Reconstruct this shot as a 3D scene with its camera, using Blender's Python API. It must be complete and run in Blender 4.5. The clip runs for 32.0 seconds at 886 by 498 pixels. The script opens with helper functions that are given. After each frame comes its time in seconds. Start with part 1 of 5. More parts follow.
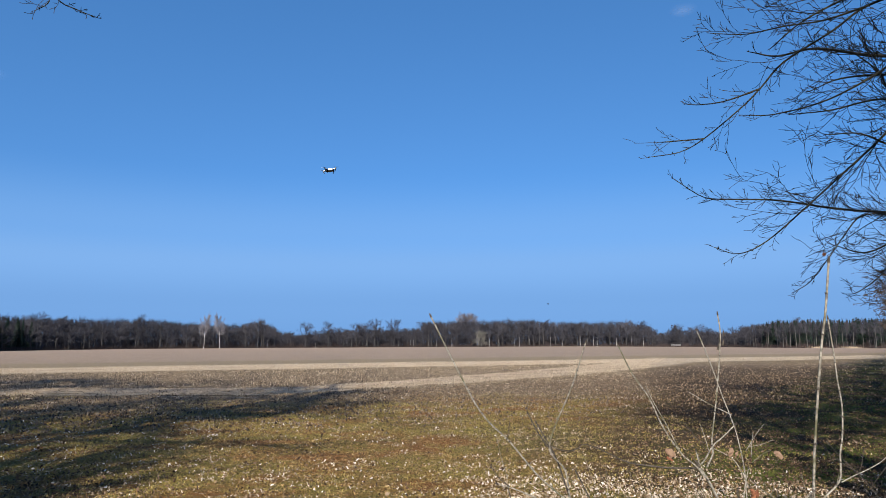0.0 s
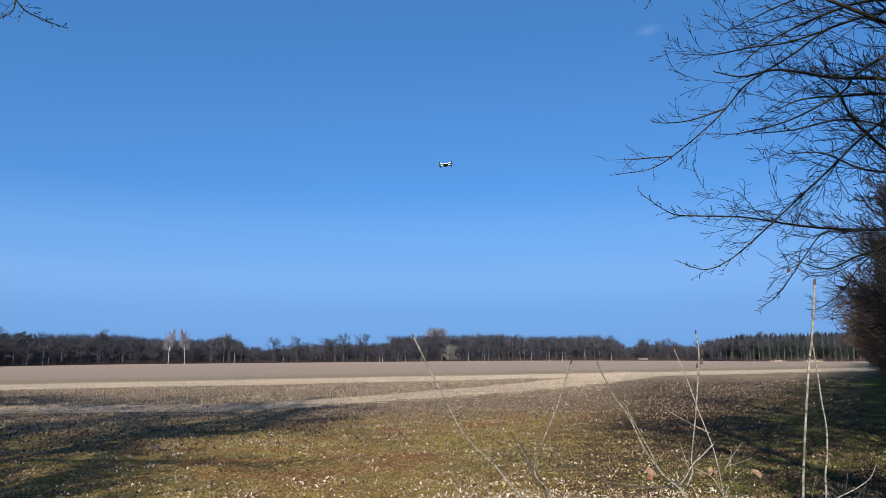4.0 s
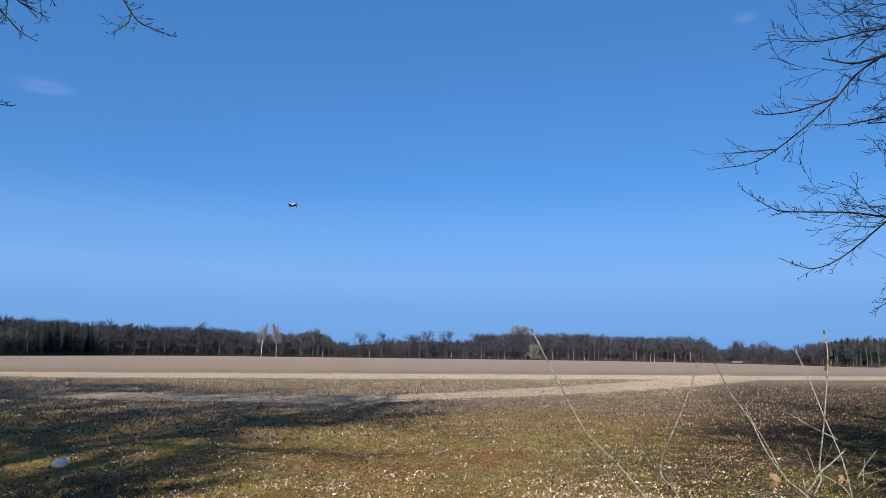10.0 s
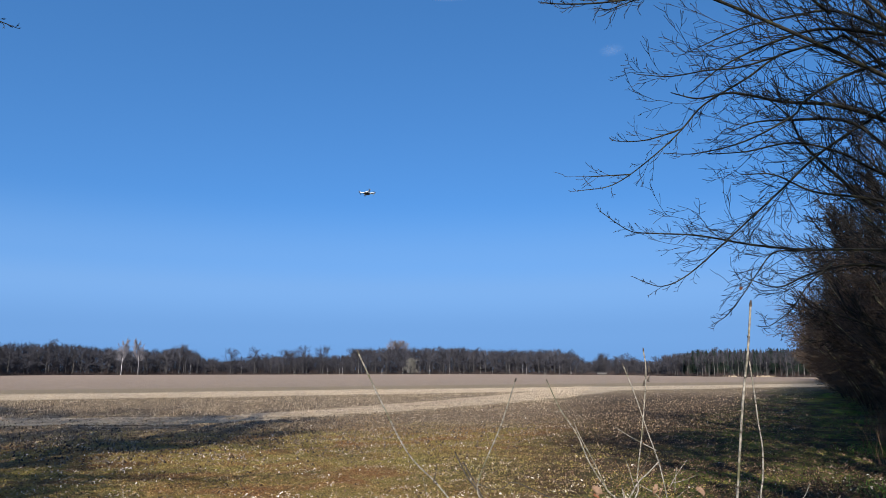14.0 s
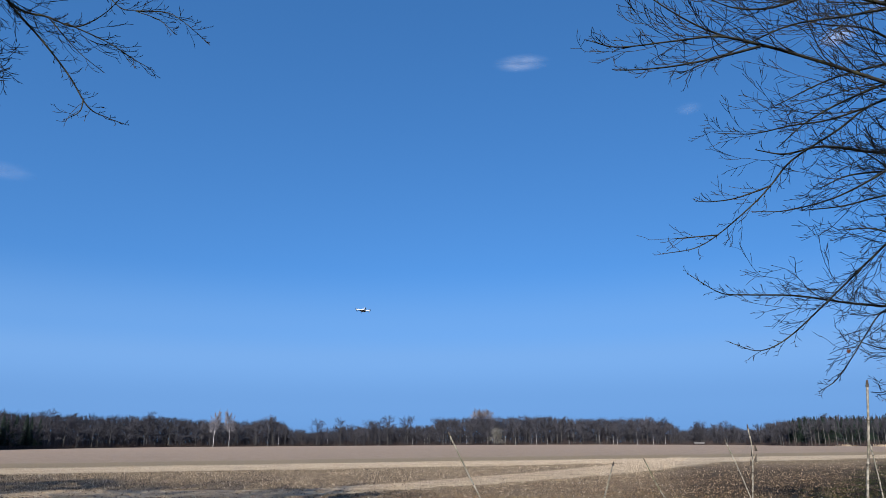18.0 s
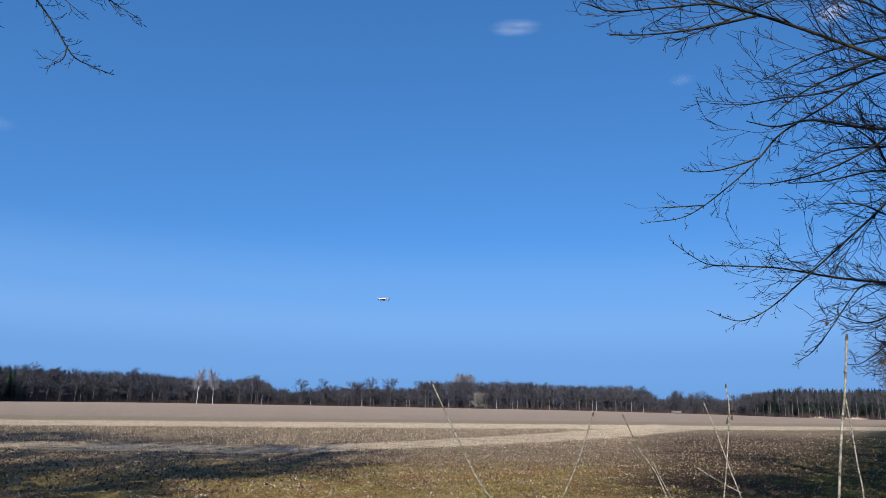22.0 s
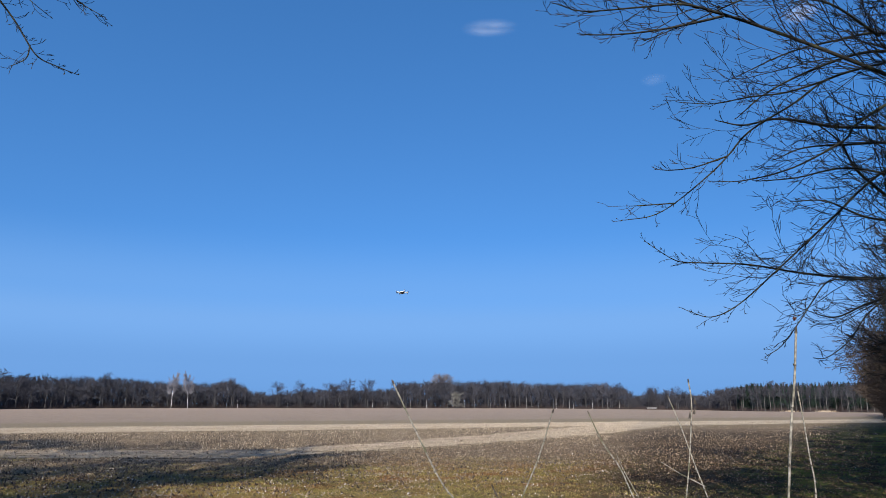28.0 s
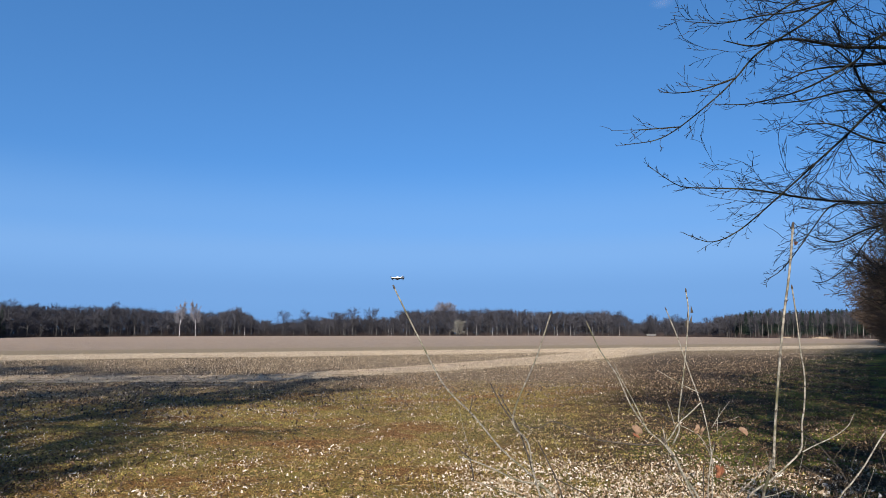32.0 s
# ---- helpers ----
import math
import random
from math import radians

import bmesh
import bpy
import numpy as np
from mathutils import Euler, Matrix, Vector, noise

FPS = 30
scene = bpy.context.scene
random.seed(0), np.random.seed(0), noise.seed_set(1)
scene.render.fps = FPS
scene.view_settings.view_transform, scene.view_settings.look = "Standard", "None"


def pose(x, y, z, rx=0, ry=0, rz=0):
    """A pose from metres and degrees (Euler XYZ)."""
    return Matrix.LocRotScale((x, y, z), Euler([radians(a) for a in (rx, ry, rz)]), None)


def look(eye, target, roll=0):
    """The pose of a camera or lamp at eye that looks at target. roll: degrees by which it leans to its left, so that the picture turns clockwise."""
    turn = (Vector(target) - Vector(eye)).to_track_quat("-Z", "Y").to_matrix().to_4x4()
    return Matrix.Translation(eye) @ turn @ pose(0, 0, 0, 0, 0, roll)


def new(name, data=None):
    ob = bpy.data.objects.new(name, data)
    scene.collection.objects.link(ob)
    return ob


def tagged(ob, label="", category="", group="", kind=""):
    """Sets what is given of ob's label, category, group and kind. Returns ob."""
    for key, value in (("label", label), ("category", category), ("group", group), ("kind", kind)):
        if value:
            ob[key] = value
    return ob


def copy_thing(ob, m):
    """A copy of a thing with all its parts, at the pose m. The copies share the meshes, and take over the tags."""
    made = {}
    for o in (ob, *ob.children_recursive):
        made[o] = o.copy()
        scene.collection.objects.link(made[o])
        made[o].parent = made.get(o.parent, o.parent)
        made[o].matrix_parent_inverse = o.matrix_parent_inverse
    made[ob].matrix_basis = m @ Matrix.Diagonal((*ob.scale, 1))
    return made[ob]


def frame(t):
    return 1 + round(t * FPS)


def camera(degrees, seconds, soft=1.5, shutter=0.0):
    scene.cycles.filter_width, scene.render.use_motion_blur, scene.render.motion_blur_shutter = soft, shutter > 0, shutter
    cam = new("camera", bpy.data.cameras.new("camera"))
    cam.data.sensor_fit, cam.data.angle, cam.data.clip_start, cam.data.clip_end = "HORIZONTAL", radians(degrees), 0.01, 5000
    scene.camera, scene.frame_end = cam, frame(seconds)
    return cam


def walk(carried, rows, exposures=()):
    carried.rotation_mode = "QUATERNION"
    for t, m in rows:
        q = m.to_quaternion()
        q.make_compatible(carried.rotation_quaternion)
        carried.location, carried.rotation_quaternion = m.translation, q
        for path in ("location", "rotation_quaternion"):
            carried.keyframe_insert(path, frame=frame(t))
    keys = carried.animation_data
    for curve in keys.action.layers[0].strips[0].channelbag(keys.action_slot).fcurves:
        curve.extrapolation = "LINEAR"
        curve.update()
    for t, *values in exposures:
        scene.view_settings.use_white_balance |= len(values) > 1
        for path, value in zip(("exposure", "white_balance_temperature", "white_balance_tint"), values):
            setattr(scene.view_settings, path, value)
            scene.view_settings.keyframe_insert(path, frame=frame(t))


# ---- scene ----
cam = camera(66.0, 32.0, soft=0.75)
ROWS = [
    (0, -0.031, -0.056, 1.638, 1.93, 7.95, 0.30),
    (0.5, -0.005, -0.038, 1.640, 1.81, 7.89, -0.21),
    (1, -0.015, -0.065, 1.640, -0.54, 8.35, 0.29),
    (1.5, -0.004, -0.052, 1.640, -0.78, 8.39, -0.25),
    (2, -0.039, -0.044, 1.641, -0.88, 7.98, 0.11),
    (2.5, -0.061, -0.023, 1.639, -0.25, 7.14, -0.02),
    (4.5, -0.061, -0.042, 1.656, -0.70, 9.76, 0.60),
    (5, -0.056, -0.032, 1.657, -0.91, 9.93, 0.45),
    (5.5, -0.047, -0.042, 1.657, -1.02, 9.82, 0.47),
    (6, -0.052, -0.036, 1.658, -0.80, 10.03, 0.69),
    (6.5, -0.048, -0.038, 1.666, 2.39, 10.75, 1.05),
    (7, -0.106, -0.054, 1.654, 6.91, 10.62, 0.14),
    (7.5, -0.117, -0.056, 1.665, 9.20, 10.44, 0.26),
    (8, -0.143, -0.067, 1.655, 9.24, 10.11, 0.41),
    (8.5, -0.135, -0.068, 1.656, 7.95, 9.42, 0.12),
    (9, -0.132, -0.062, 1.644, 7.46, 9.07, -0.77),
    (9.5, -0.132, -0.052, 1.639, 6.69, 8.84, -0.82),
    (10, -0.140, -0.047, 1.644, 6.30, 8.92, -0.74),
    (10.5, -0.133, -0.031, 1.652, 4.56, 9.08, -0.08),
    (11, -0.092, -0.028, 1.656, 1.82, 9.97, -0.41),
    (11.5, -0.066, -0.032, 1.666, -0.35, 10.65, 0.12),
    (12, -0.043, -0.027, 1.665, -2.74, 10.21, 0.14),
    (12.5, -0.038, -0.022, 1.656, -3.72, 10.09, 0.22),
    (13, -0.025, -0.015, 1.655, -4.48, 10.10, 0.29),
    (13.5, -0.029, -0.034, 1.653, -4.06, 9.94, -0.08),
    (14, -0.026, -0.029, 1.660, -3.84, 10.18, 0.06),
    (14.5, -0.018, -0.049, 1.662, -3.88, 10.84, 0.20),
    (16.5, -0.003, -0.050, 1.681, -3.44, 16.32, 0.18),
    (17, -0.020, -0.049, 1.704, -0.61, 16.22, 1.09),
    (17.5, -0.031, -0.059, 1.695, -0.05, 16.23, 1.39),
    (18, -0.041, -0.047, 1.686, 3.12, 15.82, 0.33),
    (18.5, -0.065, -0.042, 1.691, 6.44, 15.37, 0.01),
    (19, -0.085, -0.059, 1.676, 7.37, 14.88, -0.34),
    (19.5, -0.096, -0.056, 1.688, 8.25, 14.41, -0.31),
    (20, -0.103, -0.065, 1.663, 8.03, 13.97, -0.99),
    (20.5, -0.090, -0.045, 1.661, 5.67, 13.40, -1.28),
    (21, -0.071, -0.032, 1.660, 3.56, 13.52, -1.11),
    (21.5, -0.050, -0.037, 1.662, 2.62, 13.57, -0.88),
    (22, -0.042, -0.030, 1.655, 1.66, 12.89, -1.05),
    (22.5, -0.023, -0.017, 1.663, 1.34, 12.61, -0.87),
    (23, -0.030, -0.027, 1.652, 1.43, 12.64, -0.93),
    (23.5, -0.026, -0.025, 1.655, 1.50, 12.33, -0.72),
    (24, -0.032, -0.021, 1.650, 1.29, 12.07, -0.73),
    (24.5, -0.038, -0.010, 1.642, 1.57, 12.04, -0.89),
    (26.5, -0.020, -0.031, 1.656, 1.25, 12.40, -0.14),
    (27, -0.021, -0.027, 1.658, 0.94, 12.87, -0.19),
    (27.5, -0.004, -0.027, 1.655, 0.29, 12.85, 0.13),
    (28, -0.006, -0.022, 1.653, -0.15, 12.92, -0.06),
    (28.5, -0.004, -0.014, 1.650, -0.36, 13.18, -0.00),
    (29, -0.022, -0.005, 1.653, 0.12, 13.20, -0.36),
    (29.5, -0.036, -0.000, 1.651, 0.41, 13.10, -0.55),
    (30, -0.032, -0.004, 1.648, -0.11, 12.70, -0.69),
    (30.5, -0.031, -0.007, 1.633, -0.06, 10.99, -0.51),
    (31, -0.014, -0.017, 1.621, -0.33, 9.23, -0.34),
    (31.5, -0.012, -0.013, 1.612, -0.33, 7.78, -0.20),
    (32, -0.000, -0.016, 1.601, 0.10, 7.03, 0.08),
]
EXPOSURES = [(0, 0.82, 6450, 10), (6, 0.80, 6250, 10), (10, 0.79, 6250, 10), (14, 0.77, 6300, 10), (16.5, 0.72, 6150, 10),
             (20, 0.71, 6150, 10), (23, 0.74, 6100, 10), (30, 0.74, 6100, 10), (31, 0.79, 6200, 10), (32, 0.80, 6450, 10)]
walk(cam, [(t, pose(x, y, z, 90 + pitch, roll, yaw)) for t, x, y, z, yaw, pitch, roll in ROWS], EXPOSURES)

# ---- sky and sun: the sun stands behind the camera, a little to its left ----
SUN_AZ, SUN_EL = 188.0, 33.0      # degrees clockwise from +y, and above the horizon
sky_world = bpy.data.worlds.new("sky")
scene.world = sky_world
sky_world.use_nodes = True
wn, wl = sky_world.node_tree.nodes, sky_world.node_tree.links
sky = wn.new("ShaderNodeTexSky")
sky.sky_type = "NISHITA"
sky.sun_disc = False
sky.sun_elevation, sky.sun_rotation = radians(SUN_EL), radians(SUN_AZ)
sky.altitude, sky.air_density, sky.dust_density, sky.ozone_density = 0, 1.0, 0.4, 4.0
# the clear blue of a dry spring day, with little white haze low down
way = wn.new("ShaderNodeTexCoord").outputs["Generated"]
lift = wn.new("ShaderNodeVectorMath")
lift.operation = "MULTIPLY_ADD"
lift.inputs[1].default_value, lift.inputs[2].default_value = (1, 1, 0.95), (0, 0, 0.27)
unit = wn.new("ShaderNodeVectorMath")
unit.operation = "NORMALIZE"
wl.new(way, lift.inputs[0])
wl.new(lift.outputs[0], unit.inputs[0])
wl.new(unit.outputs[0], sky.inputs["Vector"])
tone = wn.new("ShaderNodeHueSaturation")
tone.inputs["Saturation"].default_value = 1.20
wl.new(sky.outputs[0], tone.inputs["Color"])
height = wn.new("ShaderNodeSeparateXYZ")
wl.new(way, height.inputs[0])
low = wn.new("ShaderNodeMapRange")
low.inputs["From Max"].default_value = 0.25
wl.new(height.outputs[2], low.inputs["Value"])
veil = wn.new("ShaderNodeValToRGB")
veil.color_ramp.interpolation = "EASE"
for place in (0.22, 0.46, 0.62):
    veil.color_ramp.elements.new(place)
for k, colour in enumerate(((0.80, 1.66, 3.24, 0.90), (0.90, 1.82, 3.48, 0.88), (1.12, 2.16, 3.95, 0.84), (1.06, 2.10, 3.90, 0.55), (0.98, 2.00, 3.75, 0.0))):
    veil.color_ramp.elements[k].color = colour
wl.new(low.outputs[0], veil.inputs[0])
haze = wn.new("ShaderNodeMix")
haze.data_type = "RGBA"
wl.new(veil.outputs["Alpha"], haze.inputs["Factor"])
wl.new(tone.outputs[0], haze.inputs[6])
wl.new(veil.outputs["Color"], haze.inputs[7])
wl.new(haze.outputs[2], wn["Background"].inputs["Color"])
wn["Background"].inputs["Strength"].default_value = 0.12

sun = new("sun", bpy.data.lights.new("sun", "SUN"))
sun.data.energy, sun.data.angle, sun.data.color = 5.0, radians(0.53), (1.0, 0.93, 0.82)
az, el = radians(SUN_AZ), radians(SUN_EL)
sun_dir = Vector((math.sin(az) * math.cos(el), math.cos(az) * math.cos(el), math.sin(el)))
sun.matrix_basis = look(sun_dir * 60, (0, 0, 0))


# ---- materials ----
def nodes_of(mat):
    mat.use_nodes = True
    n, l = mat.node_tree.nodes, mat.node_tree.links
    return n, l, n["Principled BSDF"]


def noise_node(n, l, vec, scale, detail=4.0, rough=0.6):
    t = n.new("ShaderNodeTexNoise")
    t.inputs["Scale"].default_value, t.inputs["Detail"].default_value, t.inputs["Roughness"].default_value = scale, detail, rough
    l.new(vec, t.inputs["Vector"])
    return t.outputs["Fac"]


def math_node(n, l, op, a, b=None, c=None):
    m = n.new("ShaderNodeMath")
    m.operation = op
    for i, v in enumerate((a, b, c)):
        if v is None:
            continue
        if isinstance(v, (int, float)):
            m.inputs[i].default_value = v
        else:
            l.new(v, m.inputs[i])
    return m.outputs[0]


def step_node(n, l, value, lo, hi):
    m = n.new("ShaderNodeMapRange")
    m.interpolation_type = "SMOOTHSTEP"
    m.inputs["From Min"].default_value, m.inputs["From Max"].default_value = lo, hi
    l.new(value, m.inputs["Value"])
    return m.outputs["Result"]


def mix_node(n, l, fac, a, b):
    m = n.new("ShaderNodeMix")
    m.data_type = "RGBA"
    if isinstance(fac, (int, float)):
        m.inputs["Factor"].default_value = fac
    else:
        l.new(fac, m.inputs["Factor"])
    for i, v in ((6, a), (7, b)):
        if isinstance(v, tuple):
            m.inputs[i].default_value = (*v, 1)
        else:
            l.new(v, m.inputs[i])
    return m.outputs[2]


def bump_node(n, l, height, strength, distance):
    b = n.new("ShaderNodeBump")
    b.inputs["Strength"].default_value, b.inputs["Distance"].default_value = strength, distance
    l.new(height, b.inputs["Height"])
    return b.outputs["Normal"]


def surface(name, dark, light, scale, rough=0.85, bump=0.4, depth=0.004, third=None, third_scale=0.5, island=0.0, per_object=0.0, metal=0.0):
    """A two-scale mottled surface: fine grain between two colours, broad patches towards a third."""
    mat = bpy.data.materials.new(name)
    n, l, p = nodes_of(mat)
    vec = n.new("ShaderNodeTexCoord").outputs["Object"]
    fine, broad = noise_node(n, l, vec, scale), noise_node(n, l, vec, scale * 0.13, 3.0)
    col = mix_node(n, l, step_node(n, l, fine, 0.32, 0.68), dark, light)
    if third:
        col = mix_node(n, l, step_node(n, l, broad, third_scale, third_scale + 0.18), col, third)
    for amount, source in ((island, "island"), (per_object, "object")):
        if amount:
            if source == "island":
                rnd = n.new("ShaderNodeNewGeometry").outputs["Random Per Island"]
            else:
                rnd = n.new("ShaderNodeObjectInfo").outputs["Random"]
            hsv = n.new("ShaderNodeHueSaturation")
            l.new(col, hsv.inputs["Color"])
            l.new(math_node(n, l, "MULTIPLY_ADD", rnd, amount, 1 - amount / 2), hsv.inputs["Value"])
            col = hsv.outputs[0]
    l.new(col, p.inputs["Base Color"])
    p.inputs["Roughness"].default_value, p.inputs["Metallic"].default_value = rough, metal
    p.inputs["Specular IOR Level"].default_value = 0.3
    if bump:
        l.new(bump_node(n, l, fine, bump, depth), p.inputs["Normal"])
    return mat


def island_ramp(name, colours, rough=0.8, scale=30.0, translucent=0.0):
    """Small loose pieces, each in one of several colours, with a little grain."""
    mat = bpy.data.materials.new(name)
    n, l, p = nodes_of(mat)
    rnd = n.new("ShaderNodeNewGeometry").outputs["Random Per Island"]
    ramp = n.new("ShaderNodeValToRGB")
    ramp.color_ramp.interpolation = "LINEAR"
    while len(ramp.color_ramp.elements) < len(colours):
        ramp.color_ramp.elements.new(0.5)
    for i, c in enumerate(colours):
        ramp.color_ramp.elements[i].position = i / (len(colours) - 1)
        ramp.color_ramp.elements[i].color = (*c, 1)
    l.new(rnd, ramp.inputs[0])
    vec = n.new("ShaderNodeTexCoord").outputs["Object"]
    grain = noise_node(n, l, vec, scale)
    hsv = n.new("ShaderNodeHueSaturation")
    l.new(ramp.outputs[0], hsv.inputs["Color"])
    l.new(math_node(n, l, "MULTIPLY_ADD", grain, 0.8, 0.6), hsv.inputs["Value"])
    l.new(hsv.outputs[0], p.inputs["Base Color"])
    p.inputs["Roughness"].default_value = rough
    p.inputs["Specular IOR Level"].default_value = 0.25
    return mat


BARK = surface("tree_bark", (0.007, 0.0065, 0.005), (0.024, 0.021, 0.014), 55, third=(0.038, 0.038, 0.016), third_scale=0.5)
TWIG = surface("twig_bark", (0.006, 0.005, 0.0045), (0.019, 0.015, 0.012), 70, bump=0.2, island=0.5)
CANE = surface("cane_bark", (0.09, 0.078, 0.062), (0.30, 0.27, 0.22), 160, bump=0.4, depth=0.0006, third=(0.085, 0.08, 0.042))
CANE_DARK = surface("brown_cane_bark", (0.026, 0.021, 0.017), (0.085, 0.068, 0.052), 150, bump=0.3, depth=0.0006)
HEDGE_TWIG = surface("hedge_twig", (0.028, 0.019, 0.013), (0.080, 0.053, 0.036), 40, bump=0.0, island=0.7, per_object=0.3)
HEDGE_STEM = surface("hedge_stem", (0.040, 0.040, 0.022), (0.17, 0.155, 0.09), 30, bump=0.2)
FAR_TRUNK = surface("far_trunk", (0.034, 0.032, 0.032), (0.080, 0.074, 0.069), 3, bump=0.2, depth=0.03, per_object=0.9)
# blue-grey tint puts the haze of distance into the crown colour
FAR_CROWN = surface("far_crown", (0.027, 0.026, 0.032), (0.056, 0.053, 0.062), 1.2, bump=0.0, island=0.6, per_object=0.5)
PALE_CROWN = surface("pale_crown", (0.105, 0.098, 0.108), (0.18, 0.168, 0.182), 1.2, bump=0.0, island=0.5, per_object=0.2)
BIRCH_BARK = surface("birch_bark", (0.35, 0.33, 0.31), (0.72, 0.70, 0.67), 2.5, bump=0.2, depth=0.02, third=(0.16, 0.14, 0.13), third_scale=0.6)
PALE_TRUNK = surface("pale_trunk", (0.075, 0.072, 0.066), (0.15, 0.14, 0.13), 3, bump=0.2, depth=0.03, per_object=0.8)
ROSY_CROWN = surface("rosy_crown", (0.125, 0.108, 0.112), (0.20, 0.175, 0.175), 1.2, bump=0.0, island=0.5)
BUSH_TWIG = surface("bush_twig", (0.115, 0.108, 0.093), (0.21, 0.195, 0.168), 1.2, bump=0.0, island=0.5)
DEAD_STEM = island_ramp("dead_stem", [(0.09, 0.04, 0.025), (0.17, 0.09, 0.05), (0.24, 0.16, 0.09)])
PALE_WALL = surface("pale_wall", (0.15, 0.145, 0.14), (0.22, 0.21, 0.205), 1.5, bump=0.1, depth=0.01)
SHED_ROOF = surface("shed_roof", (0.10, 0.09, 0.085), (0.18, 0.16, 0.15), 1.5, bump=0.1, depth=0.01)
NEEDLES = surface("spruce_needles", (0.010, 0.020, 0.016), (0.028, 0.045, 0.030), 1.5, bump=0.0, island=0.7)
UNDERGROWTH = surface("undergrowth", (0.024, 0.016, 0.015), (0.06, 0.042, 0.036), 0.6, bump=0.0, island=0.7)
LEAF = island_ramp("brown_leaf", [(0.030, 0.017, 0.010), (0.055, 0.032, 0.018), (0.09, 0.055, 0.030), (0.14, 0.085, 0.05), (0.24, 0.17, 0.11)])
PALE_LEAF = island_ramp("bleached_leaf", [(0.10, 0.06, 0.032), (0.22, 0.15, 0.085), (0.33, 0.255, 0.175), (0.45, 0.375, 0.29), (0.60, 0.545, 0.48)])
CURLED = island_ramp("curled_leaf", [(0.11, 0.060, 0.038), (0.20, 0.125, 0.080), (0.30, 0.20, 0.14)], scale=60)
RUST_LEAF = island_ramp("rust_leaf", [(0.16, 0.055, 0.03), (0.24, 0.10, 0.05)], scale=60)
GRASS = island_ramp("winter_grass", [(0.050, 0.050, 0.010), (0.19, 0.155, 0.034), (0.33, 0.25, 0.068), (0.43, 0.325, 0.12)])
BROWN_GRASS = island_ramp("withered_grass", [(0.060, 0.028, 0.012), (0.22, 0.11, 0.04), (0.40, 0.235, 0.09), (0.58, 0.42, 0.21)])
GREEN_GRASS = island_ramp("green_grass", [(0.045, 0.11, 0.018), (0.09, 0.16, 0.03), (0.17, 0.20, 0.05)])
CLOD = island_ramp("soil_clod", [(0.030, 0.020, 0.013), (0.065, 0.045, 0.029), (0.12, 0.085, 0.055), (0.24, 0.18, 0.12)])
STRAW = island_ramp("straw", [(0.28, 0.195, 0.12), (0.45, 0.345, 0.23), (0.58, 0.47, 0.34)])
SHELL = surface("white_plastic", (0.78, 0.79, 0.80), (0.84, 0.85, 0.86), 40, rough=0.35, bump=0.0)
BLACK = surface("black_plastic", (0.012, 0.012, 0.014), (0.03, 0.03, 0.032), 60, rough=0.4, bump=0.0)


